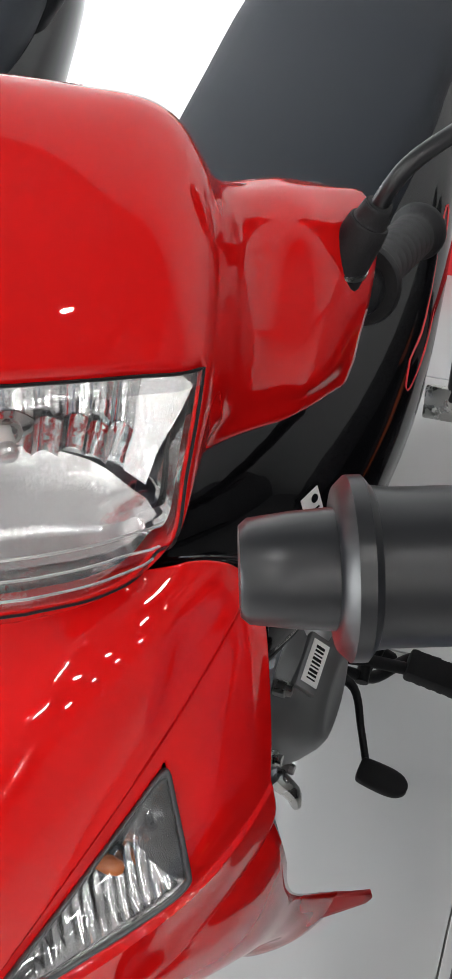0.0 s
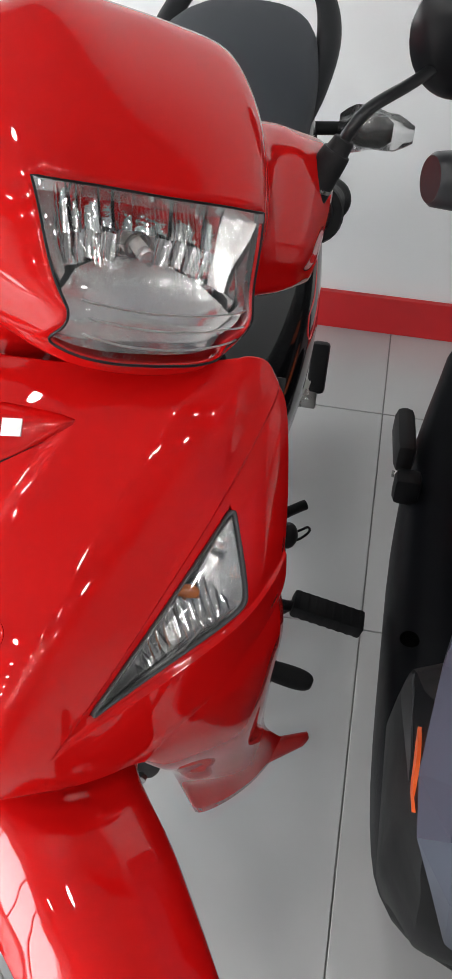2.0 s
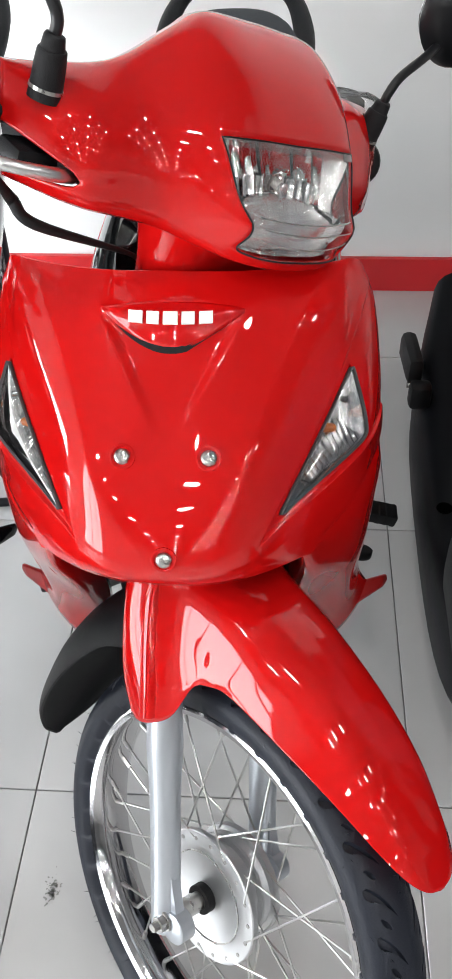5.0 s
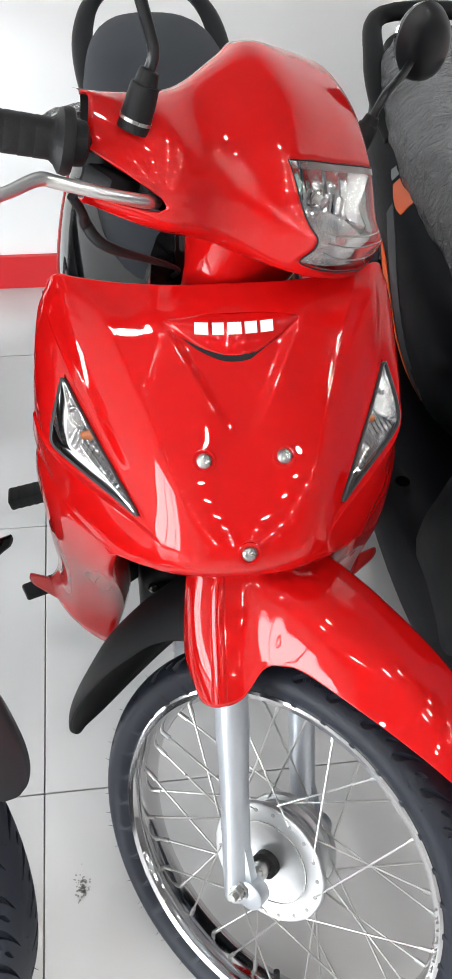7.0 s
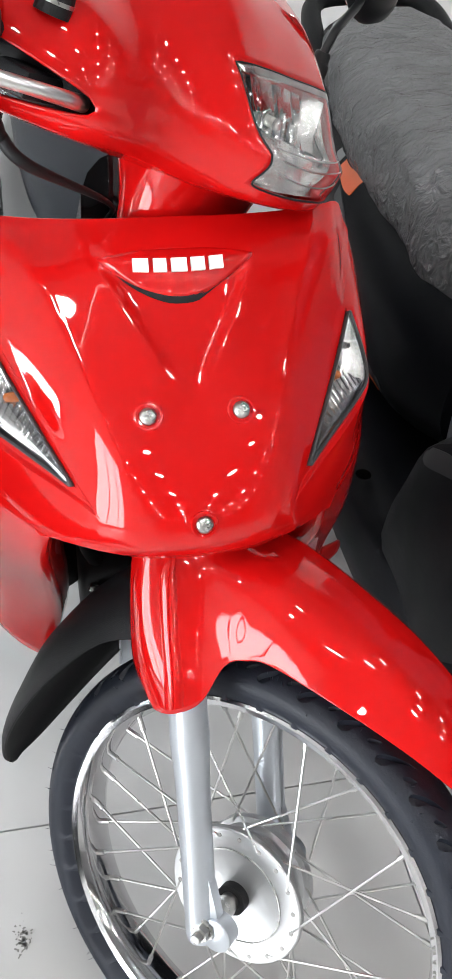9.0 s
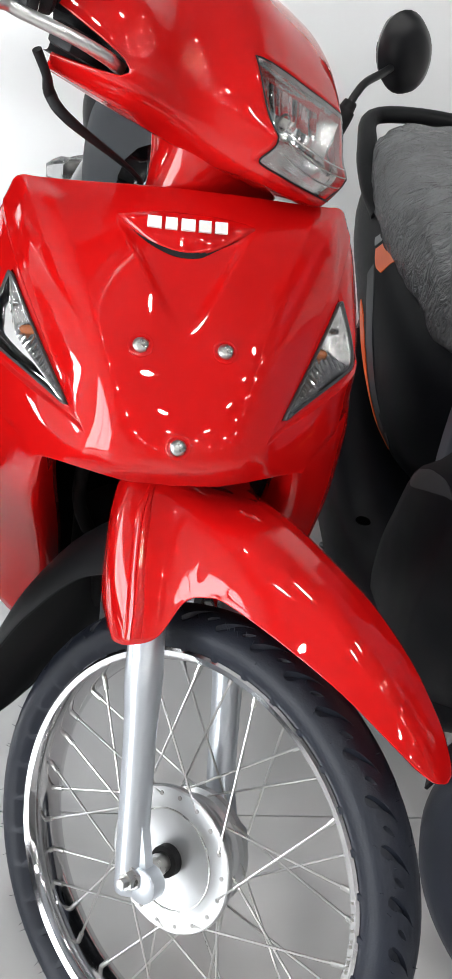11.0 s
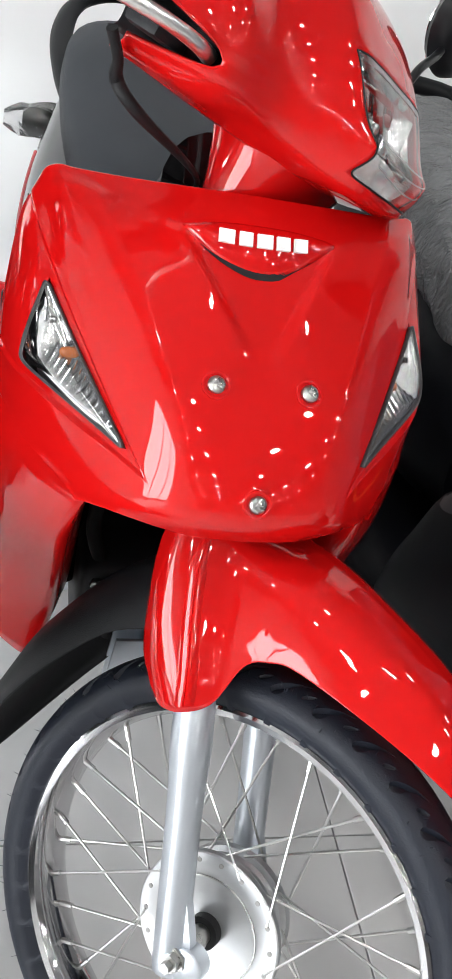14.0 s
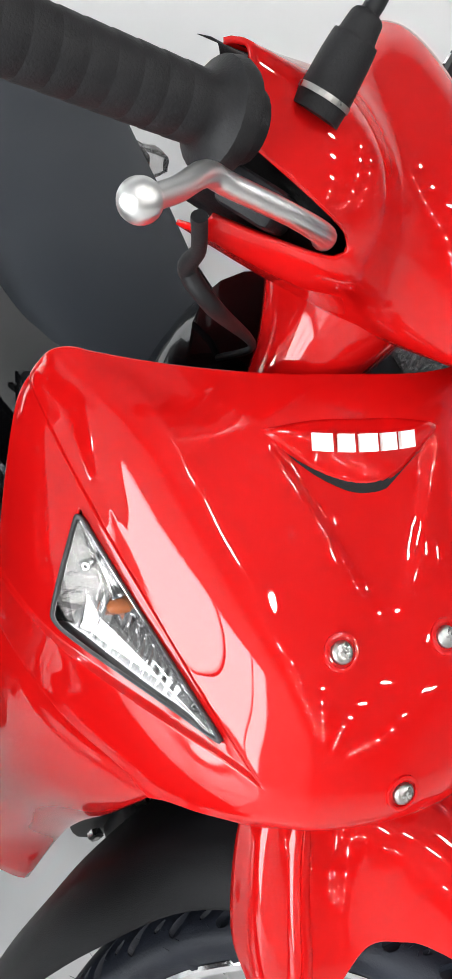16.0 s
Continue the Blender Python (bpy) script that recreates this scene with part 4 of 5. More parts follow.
        n = r + (h - r).normalized() * .017
        part("spoke", join(tube([h, r], .0014, 7, 1), tube([n, r], .0030, 7, 1)), SPOKE, wheel)
    part("axle_collar", lathe([(-.066, .0105), (-.066, .0120), (-.046, .0120), (-.046, .0105), (-.026, .0105)], 24), STEEL, wheel)
    part("dust_seal", lathe([(-.038, .0115), (-.038, .0175), (-.0270, .0175)], 24), RUBBER, wheel)
    part("axle_nut", lathe([(-.108, .0), (-.108, .0055), (-.100, .0055), (-.100, .0095), (-.092, .0095), (-.092, .0125), (-.089, .0125)], 6), STEEL, wheel, smooth=False)


def fork(side):
    foot = HUB + Vector((side * .078, .003, -.018))
    g = lambda h: foot + AXIS * h
    leg = part("fork_leg", tube([g(-.006), g(0), g(.06), g(.15), g(.19), g(.225), g(.30)], [.0135, .0170, .0172, .0175, .0186, .0205, .0185], 24, 4), SILVER, bike, "silver-painted fork leg", STEER)
    # lug that holds the axle
    lug = lathe([(-.011, .016), (-.009, .0185), (.009, .0185), (.011, .016)], 24, Matrix.Translation(HUB + Vector((side * .078, -.012, .0))))
    rib = loft([[(side * .072, q.y - w, q.z), (side * .084, q.y - w, q.z), (side * .084, q.y, q.z), (side * .072, q.y, q.z)] for q, w in ((g(0.0), .018), (g(.025), .030), (g(.06), .024), (g(.10), .012))], 3)
    part("axle_lug", join(lug, rib), SILVER, leg)


def front_fender():
    def strip(rows, sided=False, cols=(0, .25, .45, .62, .76, .87, .95, 1.0)):
        out = []
        for a, r, w, edge, flat in rows:
            ar, line = radians(a), []
            for q in cols:
                x = w * math.sin(q * math.pi / 2) ** flat
                rr = r - (r - edge) * (1 - math.cos(q * math.pi / 2)) ** .9
                if sided:
                    x = w * float(np.interp(q, cols, (0, .30, .52, .67, .775, .868, .95, 1.0)))
                    rr = r - (r - edge) * float(np.interp(q, cols, (0, .03, .10, .24, .45, .68, .88, 1.0)))
                line.append((x, HUB.y - rr * math.sin(ar), HUB.z + rr * math.cos(ar)))
            out.append(line)
        return out
    # blade from its tip back, then the sides that arch over the tyre and run down over each fork leg
    rows = strip([(31.5, .337, .003, .337, 1), (30.5, .338, .020, .336, 1), (27.5, .341, .036, .333, 1), (22, .346, .049, .327, .95), (12, .355, .062, .319, .88), (0, .368, .070, .312, .84)], True)
    rows += [[(0, -.104, .6615), (.030, -.105, .657), (.051, -.106, .646), (.061, -.107, .633), (.067, -.108, .619), (.071, -.108, .606), (.073, -.108, .596), (.074, -.108, .588)],
             [(0, -.047, .661), (.030, -.050, .658), (.051, -.054, .647), (.062, -.059, .633), (.069, -.066, .615), (.074, -.074, .598), (.076, -.080, .586), (.077, -.083, .577)],
             [(0, -.022, .656), (.030, -.024, .655), (.052, -.028, .646), (.064, -.032, .632), (.071, -.042, .610), (.076, -.055, .588), (.079, -.063, .570), (.080, -.067, .558)],
             [(0, .000, .650), (.030, -.002, .652), (.055, .000, .647), (.070, .002, .634), (.078, -.014, .603), (.085, -.040, .564), (.088, -.056, .537), (.090, -.066, .514)],
             [(0, .022, .642), (.030, .022, .646), (.060, .028, .652), (.080, .034, .645), (.092, .020, .610), (.099, -.006, .568), (.104, -.034, .528), (.105, -.052, .494)],
             [(0, .045, .632), (.030, .046, .638), (.062, .052, .648), (.088, .056, .642), (.101, .044, .600), (.107, .020, .552), (.108, -.006, .513), (.105, -.032, .482)],
             [(0, .070, .620), (.030, .070, .625), (.060, .075, .635), (.084, .072, .620), (.089, .064, .590), (.090, .044, .545), (.094, .018, .505), (.097, -.012, .482)]]
    skin = smooth_grid(rows, 96, 42)
    guard = thicken(part("front_fender", sheet(skin, None, True), RED, bike, "glossy red front mudguard with arms down over the fork legs", STEER), .003)
    # crisp upright rib along the front edge of each arm
    for sgn in (1, -1):
        secs = []
        for j in range(19, 43, 2):
            f = min(1.0, (j - 17) / 8)
            p, q = skin[77][j], skin[82][j]
            along = (q - p).normalized()
            out = along.cross((skin[80][min(j + 1, 42)] - skin[80][j - 1]).normalized())
            if out.x < 0:
                out = -out
            mid = skin[80][j]
            secs.append([mid + along * a_ * f + out * h_ for a_, h_ in ((-.0095, -.001), (-.0055, .0030 * f), (-.0010, .0036 * f), (0, .0026 * f), (.0010, .0036 * f), (.0060, .0030 * f), (.0100, -.001))])
        rib = loft([[(sgn * p.x, p.y, p.z) for p in r] for r in secs], 3)
        part("arm_rib", rib, RED, guard, "raised upright rib")
    # black rear half
    rows = [(-30, .395, .092, .318, .8), (-48, .382, .092, .318, .7), (-66, .358, .090, .306, .65), (-82, .345, .080, .308, .7), (-95, .350, .062, .322, .85), (-105, .356, .034, .342, 1), (-110, .358, .006, .357, 1)]
    thicken(part("fender_flap", sheet(smooth_grid(strip(rows), 42, 16), None, True), BLACK_PLASTIC, bike, "matt black rear half of the mudguard", STEER), .004)


def rear_body():
    secs = []
    for y, z, w, h in ((.38, .640, .045, .035), (.45, .672, .085, .062), (.58, .700, .115, .072), (.74, .720, .130, .070), (.92, .742, .138, .066), (1.06, .768, .136, .060), (1.18, .787, .120, .048), (1.26, .79, .092, .038), (1.30, .79, .05, .02)):
        secs.append(oval(0, y, z, w, h, 28, 2.6))
    seat = part("seat", loft(secs), VINYL, bike, "dark grey vinyl dual seat")
    secs = []
    for y, z, w, h in ((.30, .58, .085, .165), (.40, .590, .150, .143), (.52, .602, .184, .128), (.68, .618, .194, .112), (.90, .655, .172, .090), (1.20, .70, .115, .06), (1.40, .735, .05, .035)):
        secs.append(oval(0, y, z, w, h, 28, 2.8))
    cover = part("side_cover", loft(secs), BLACK_GLOSS, bike, "glossy black side covers with coloured stripes")
    hug = BVHTree.FromObject(cover, bpy.context.evaluated_depsgraph_get())
    skin_at = lambda s_, y, z: hug.ray_cast(Vector((s_ * .5, y, z)), Vector((-s_, 0, 0)))[0] or Vector((s_ * .19, y, z))
    for mat, dz in ((WHITE_MARK, 0), (AMBER, .016), (BAND_RED, .028)):
        st = [skin_at(-1, y, z + dz) for y, z in ((.50, .60), (.58, .605), (.66, .615), (.74, .626), (.82, .638), (.90, .652))]
        part("stripe", tube([p + Vector((-.001, 0, 0)) for p in st], .0035, 6, 4), mat, cover)
    st = [skin_at(1, y, z) for y, z in ((.63, .664), (.69, .666), (.83, .690), (.83, .682), (.69, .650), (.62, .644), (.605, .653), (.63, .664))]
    part("stripe", tube(st, .0011, 6, 4), BAND_RED, cover, "thin red outline stripe")
    part("tail_lamp", loft([oval(0, y, .72, w, .022, 16) for y, w in ((1.36, .07), (1.41, .06), (1.43, .03))], 3), BAND_RED, cover, "red tail lamp")
    rail = []
    for x, y, z, tw, th in ((-.112, 1.00, .72, .012, .016), (-.130, 1.12, .755, .018, .018), (-.132, 1.24, .79, .020, .014), (-.110, 1.34, .82, .018, .012), (-.060, 1.395, .838, .015, .012), (0, 1.41, .844, .015, .012)):
        rail.append((Vector((x, y, z)), tw, th))
    rail += [(Vector((-p.x, p.y, p.z)), a, b) for p, a, b in reversed(rail[:-1])]
    secs = []
    for i, (p, tw, th) in enumerate(rail):
        t = (rail[min(i + 1, len(rail) - 1)][0] - rail[max(i - 1, 0)][0]).normalized()
        side = t.cross(Vector((0, 0, 1))).normalized()
        up_ = side.cross(t)
        secs.append([p + side * tw * math.cos(a) + up_ * th * math.sin(a) for a in (2 * math.pi * k / 12 for k in range(12))])
    part("grab_rail", loft(secs, 5), GREY_PLASTIC, bike, "dark grey moulded grab rail")
    # inner side of the leg shield and the spine
    ctrl = [[(0, .185, .868), (.09, .205, .866), (.165, .240, .858), (.196, .255, .850)], [(0, .23, .82), (.09, .235, .815), (.168, .235, .80), (.196, .220, .79)],
            [(0, .30, .72), (.09, .25, .70), (.165, .215, .69), (.196, .190, .69)], [(0, .30, .55), (.09, .23, .53), (.16, .205, .50), (.196, .195, .50)], [(0, .30, .42), (.08, .22, .40), (.14, .20, .38), (.18, .21, .40)]]
    thicken(part("inner_shield", sheet(smooth_grid(ctrl, 16, 12), None, True), BLACK_GLOSS, bike, "black inner side of the leg shield"), .004)
    secs = []
    for y, z, w, h in ((.235, .865, .075, .07), (.27, .78, .082, .10), (.36, .65, .070, .10), (.48, .60, .06, .09)):
        secs.append(oval(0, y, z, w, h, 20, 3, .4))
    part("centre_cover", loft(secs), BLACK_GLOSS, bike)
    tip, face = hug.ray_cast(Vector((.5, .433, .666)), Vector((-1, 0, 0)))[:2]
    m = Matrix.Translation(tip) @ face.to_track_quat("Z", "Y").to_matrix().to_4x4() @ pose(0, 0, .0006, 0, 0, -6)
    label = part("caution_label", box(.023, .032, .001, m, .0004), WHITE_MARK, bike, "small white caution label with unreadable print")
    part("symbol", lathe([(0, 0), (0, .004), (.0006, .004), (.0006, 0)], 14, m @ pose(.004, .008, .0006, 0, -90, 0)), GREY_PLASTIC, label, smooth=False)
    for k in range(4):
        part("print_line", box(.014, .0016, .0006, m @ pose(0, -.002 - .0032 * k, .0008)), GREY_PLASTIC, label, smooth=False)
    # rear signals, wrapped in thin plastic
    for s_ in (-1, 1):
        zs = .655 if s_ > 0 else .632
        xs = .0 if s_ > 0 else -.065
        p0, p1 = Vector((s_ * (.10 + xs), 1.20, zs)), Vector((s_ * (.185 + xs), 1.22, zs))
        sig = part("rear_signal", tube([p0, p0.lerp(p1, .5), p1], .011, 10, 3), BLACK_PLASTIC, bike, "black rear turn signal wrapped in thin plastic")
        part("signal_body", loft([[(s_ * (x + xs), 1.22 + r * .8 * math.cos(a), zs + r * math.sin(a)) for a in (2 * math.pi * k / 14 for k in range(14))] for x, r in ((.175, .012), (.195, .026), (.235, .028), (.255, .015))], 3), BLACK_GLOSS, sig)
        rng = random.Random(3)
        part("wrapping", loft([[(s_ * (x + xs), 1.22 + r * rng.uniform(.75, 1.2) * .9 * math.cos(a), zs + r * rng.uniform(.75, 1.2) * math.sin(a)) for a in (2 * math.pi * k / 14 for k in range(14))] for x, r in ((.165, .02), (.19, .034), (.225, .036), (.26, .03), (.29, .016))], 2), FILM, sig, "crinkled clear wrapping")


def running_gear():
    # engine and lower parts
    secs = [[(x * w, .44 + .14 * math.cos(a), .33 + .12 * math.sin(a)) for a in (2 * math.pi * k / 28 for k in range(28))] for x, w in ((-.11, 1), (-.09, 1), (0, 1), (.09, 1), (.115, 1))]
    eng = part("engine", loft(secs, 2), SILVER, bike, "silver grey horizontal engine")
    case = part("crankcase_cover", lathe([(.09, .098), (.112, .098), (.118, .094), (.140, .078), (.158, .060), (.164, .050), (.1655, .040), (.1635, .036), (.1635, 0)], 44, pose(0, .425, .350)), GREY_METAL, eng, "cast aluminium crankcase cover")
    for k in range(7):
        a = 2 * math.pi * k / 7 + .3
        part("cover_bolt", lathe([(.118, .0085), (.130, .0085), (.1305, .0062), (.136, .006), (.136, 0)], 12, pose(0, .425 + .094 * math.cos(a), .350 + .094 * math.sin(a))), STEEL, case, smooth=False)
    part("rear_housing", box(.05, .15, .13, pose(.125, .520, .400, 28, 0, 0), .016, 3), ALU, eng, "cast aluminium rear housing")
    part("housing_web", join(*[box(.054, .006, .12, pose(.126, .475 + .035 * k, .405 + .012 * k, 28, 0, 0), .002) for k in range(4)]), ALU, eng)
    part("pivot_bolt", lathe([(.14, .012), (.158, .012), (.158, .0085), (.172, .0085), (.174, .006), (.174, 0)], 16, pose(0, .560, .462)), STEEL, eng)
    # label on a flat pad of the cover's sloping rim
    out, along = Vector((.70, .714 * math.cos(1.66), .714 * math.sin(1.66))).normalized(), Vector((0, math.sin(1.66), -math.cos(1.66)))
    seat_m = Matrix((out, along.cross(out), along)).transposed().to_4x4()
    seat_m.translation = Vector((.146, .425 + .0745 * math.cos(1.66), .350 + .0745 * math.sin(1.66)))
    part("label_pad", box(.012, .030, .062, seat_m @ pose(-.0040, 0, 0), .003), GREY_METAL, case)
    tag = part("barcode_label", box(.0010, .021, .048, seat_m @ pose(.0024, 0, 0)), WHITE_MARK, eng, "white barcode label")
    for k in range(9):
        part("bar", box(.0004, .011, .0016 + .0008 * (k % 3), seat_m @ pose(.0032, 0, -.018 + .0044 * k)), BLACK_PLASTIC, tag, smooth=False)
    for k in range(6):
        part("cooling_fin", box(.12, .004, .11, pose(0, .10 + .022 * k, .36, 12, 0, 0), .001), SILVER, eng)
    head = part("cylinder_head", join(box(.205, .12, .15, pose(0, .215, .405, 14, 0, 0), .018, 3), box(.15, .05, .10, pose(0, .150, .395, 14, 0, 0), .014, 3)), BLACK_PLASTIC, eng, "black cylinder head")
    for x, z in ((-.085, .455), (-.085, .36), (-.06, .45), (.085, .455), (.085, .36)):
        part("head_bolt", lathe([(0, .008), (.006, .008), (.008, .004), (.008, 0)], 6, pose(x, .150 - .25 * (z - .405), z, 0, 0, -90)), STEEL, head, smooth=False)
    part("down_tube", tube([(0, .215, .86), (0, .215, .70), (0, .235, .55), (0, .28, .44)], [.045, .042, .038, .034], 16, 4), BLACK_PLASTIC, bike, "black frame tube behind the shield")
    part("wiring_hose", tube([(-.055, .19, .72), (-.085, .17, .60), (-.095, .16, .52), (-.075, .17, .45)], .009, 10), RUBBER, bike, "black rubber hose")
    part("drain_plug", tube([(.12, .34, .29), (.14, .335, .275), (.145, .33, .255)], [.012, .010, .006], 8, 3), STEEL, eng)
    for s_ in (-1, 1):
        y, up = .575, (.0 if s_ > 0 else .042)
        peg = part("foot_peg", tube([(s_ * .10, .53, .235 + up), (s_ * .16, .555, .205 + up), (s_ * .21, .568, .188 + up)], .0085, 12), BLACK_PLASTIC, bike, "black ribbed rubber foot peg")
        core = part("rubber", box(.114, .038, .024, pose(s_ * .266, y, .176 + up, 0, s_ * 14, 0), .004), RUBBER, peg)
        for k in range(8):
            part("rib", box(.0122, .0388, .0250, pose(s_ * (.218 + .0138 * k), y, .1875 + up - .0034 * k, 0, s_ * 14, 0), .004), RUBBER, core)
        rear = part("rear_peg", box(.048, .012, .050, pose(s_ * .172, .905, .335, -20, 0, 0), .003), STEEL, bike, "folded rear foot peg")
        part("rubber", box(.030, .030, .085, pose(s_ * .192, .93, .372, -25, 0, 0), .007), RUBBER, rear)
        part("bracket_bolt", lathe([(0, .006), (.006, .006)], 6, pose(s_ * .170, .875, .350, 0, 90, 0)), STEEL, rear, smooth=False)
    pedal = part("gear_pedal", join(tube([(.13, .50, .262), (.165, .490, .250), (.188, .440, .256), (.208, .392, .270)], [.008, .0055, .0045, .0045], 10), tube([(.14, .520, .230), (.170, .555, .165), (.195, .598, .140), (.214, .618, .132), (.246, .624, .126)], [.007, .0085, .0085, .008, .0065], 10)), BLACK_PLASTIC, bike, "black gear pedal with a heel arm")
    secs = []
    for u, w in ((-.027, .009), (-.024, .0145), (-.010, .0160), (.008, .0160), (.020, .0135), (.027, .0080), (.0295, .002)):
        secs.append([(u, w * math.cos(a), .0085 * max(-.8, min(.9, 1.3 * math.sin(a)))) for a in (2 * math.pi * k / 20 for k in range(20))])
    pad = loft(secs, 4)
    pad.transform(pose(.228, .381, .275, 0, 6, -6))
    part("pedal_pad", pad, RUBBER, pedal, "black rounded rubber pad")
    part("brake_pedal", tube([(-.12, .50, .22), (-.17, .46, .20), (-.21, .40, .195), (-.25, .37, .20)], .006, 10), BLACK_PLASTIC, bike, "black brake pedal")
    part("pedal_pad", box(.060, .032, .012, pose(-.262, .362, .202, 0, 0, 20), .004), RUBBER, bike.children[-1])
    stand = part("side_stand", tube([(0.1629, 0.528, 0.195), (0.1556, 0.620, 0.205), (0.1574, 0.691, 0.215), (0.1633, 0.711, 0.222), (0.1763, 0.725, 0.226), (0.1932, 0.739, 0.228), (0.2058, 0.749, 0.229)], .0088, 12), BLACK_PLASTIC, bike, "black folded side stand with a spring")
    part("stop_pad", ball_at(Vector((0.1874, 0.669, 0.235)), (.016, .022, .020)), RUBBER, stand, "rounded black rubber stop")
    part("stay", tube([(0.1820, 0.657, 0.215), (0.1767, 0.619, 0.200), (0.1706, 0.582, 0.185), (0.1615, 0.553, 0.180)], [.006, .0075, .0065, .006], 10), BLACK_PLASTIC, stand)
    part("wire_loop", tube([(0.1878, 0.671, 0.235), (0.2061, 0.685, 0.235), (0.2152, 0.693, 0.235), (0.2196, 0.690, 0.233), (0.2154, 0.681, 0.231), (0.2034, 0.667, 0.231), (0.1903, 0.662, 0.231)], .0021, 8), BLACK_PLASTIC, stand)
    lo, hi = Vector((0.1659, 0.585, 0.228)), Vector((0.1724, 0.645, 0.238))
    axis = (hi - lo).normalized()
    e1 = axis.orthogonal().normalized()
    e2 = axis.cross(e1)
    part("spring", tube([lo.lerp(hi, k / 88) + (e1 * math.cos(k * math.pi / 4) + e2 * math.sin(k * math.pi / 4)) * .0042 for k in range(89)], .0011, 5, 1), STEEL, stand, "small steel return spring")
    part("exhaust", loft([[(-.135 + r * math.cos(a), y, z + r * math.sin(a)) for a in (2 * math.pi * k / 18 for k in range(18))] for y, z, r in ((.62, .25, .022), (.75, .255, .040), (1.0, .285, .046), (1.30, .33, .046), (1.36, .34, .030))], 3), CHROME, bike, "chrome exhaust silencer")
    part("swing_arm", join(box(.030, .52, .045, pose(-.085, .80, .27, 4, 0, 0), .008), box(.030, .52, .045, pose(.085, .80, .27, 4, 0, 0), .008)), BLACK_PLASTIC, bike)
    tyre = part("rear_tyre", ring([(-.030, .236), (-.038, .250), (-.036, .262), (-.024, .273), (-.008, .279), (.008, .279), (.024, .273), (.036, .262), (.038, .250), (.030, .236), (.02, .232), (-.02, .232)], 72, pose(0, 1.05, .282)), TYRE, bike, "black rear tyre")
    part("rear_rim", ring([(-.0285, .2335), (-.03, .23), (-.013, .2165), (.013, .2165), (.03, .23), (.0285, .2335), (.014, .222), (-.014, .222)], 72, pose(0, 1.05, .282)), CHROME, tyre)
    part("rear_hub", lathe([(-.05, .03), (-.05, .065), (.05, .065), (.05, .03)], 36, pose(0, 1.05, .282)), ALU, tyre)
    for k in range(24):
        a, s_ = 2 * math.pi * k / 24, (-1) ** k
        part("spoke", tube([(s_ * .04, 1.05 + .06 * math.cos(a + .7 * (-1) ** (k // 2)), .282 + .06 * math.sin(a + .7 * (-1) ** (k // 2))), (0, 1.05 + .218 * math.cos(a), .282 + .218 * math.sin(a))], .0014, 6, 1), STEEL, tyre)
    part("centre_stand", tube([(-.10, .62, .20), (-.13, .66, .06), (-.15, .67, .012), (.15, .67, .012), (.13, .66, .06), (.10, .62, .20)], .010, 10), BLACK_PLASTIC, bike, "black centre stand")


GREY_METAL = vary(principled("grey_painted_metal", (.20, .205, .21), .35, .5), 15, .08, .05)
FILM = glass_like("thin_plastic_film", (.95, .95, .95), .25, .10)
cowl_and_headlight()
shield_parts()
front_fender()
front_wheel()
fork(-1), fork(1)
controls()
rear_body()
running_gear()

# ---- black motorcycle of the same kind, parked beside it ----
twin = copy_thing(bike, pose(-.532, .065, 0, 0, 0, 3.3))
twin["label"] = "glossy black underbone motorcycle with its handlebar turned to full lock"
# its mirrors are not fitted yet, its pegs and pedals are folded away
for ob in [o for o in twin.children if o.name.split(".")[0] in ("foot_peg", "rear_peg", "gear_pedal", "side_stand", "rear_signal", "mirror", "brake_cable")]:
    for o in (*ob.children_recursive, ob):
        bpy.data.objects.remove(o)
for ob in twin.children_recursive:
    if ob.type == "MESH" and ob.data.materials[0] in (RED, RED_MATT):
        ob.material_slots[0].link = "OBJECT"
        ob.material_slots[0].material = SATIN_GREY if ob.name.startswith("front_fender") else BLACK_GLOSS
    if "label" in ob.keys() and "red" in ob["label"]:
        ob["label"] = ob["label"].replace("glossy red", "glossy black").replace("raised red", "raised black")


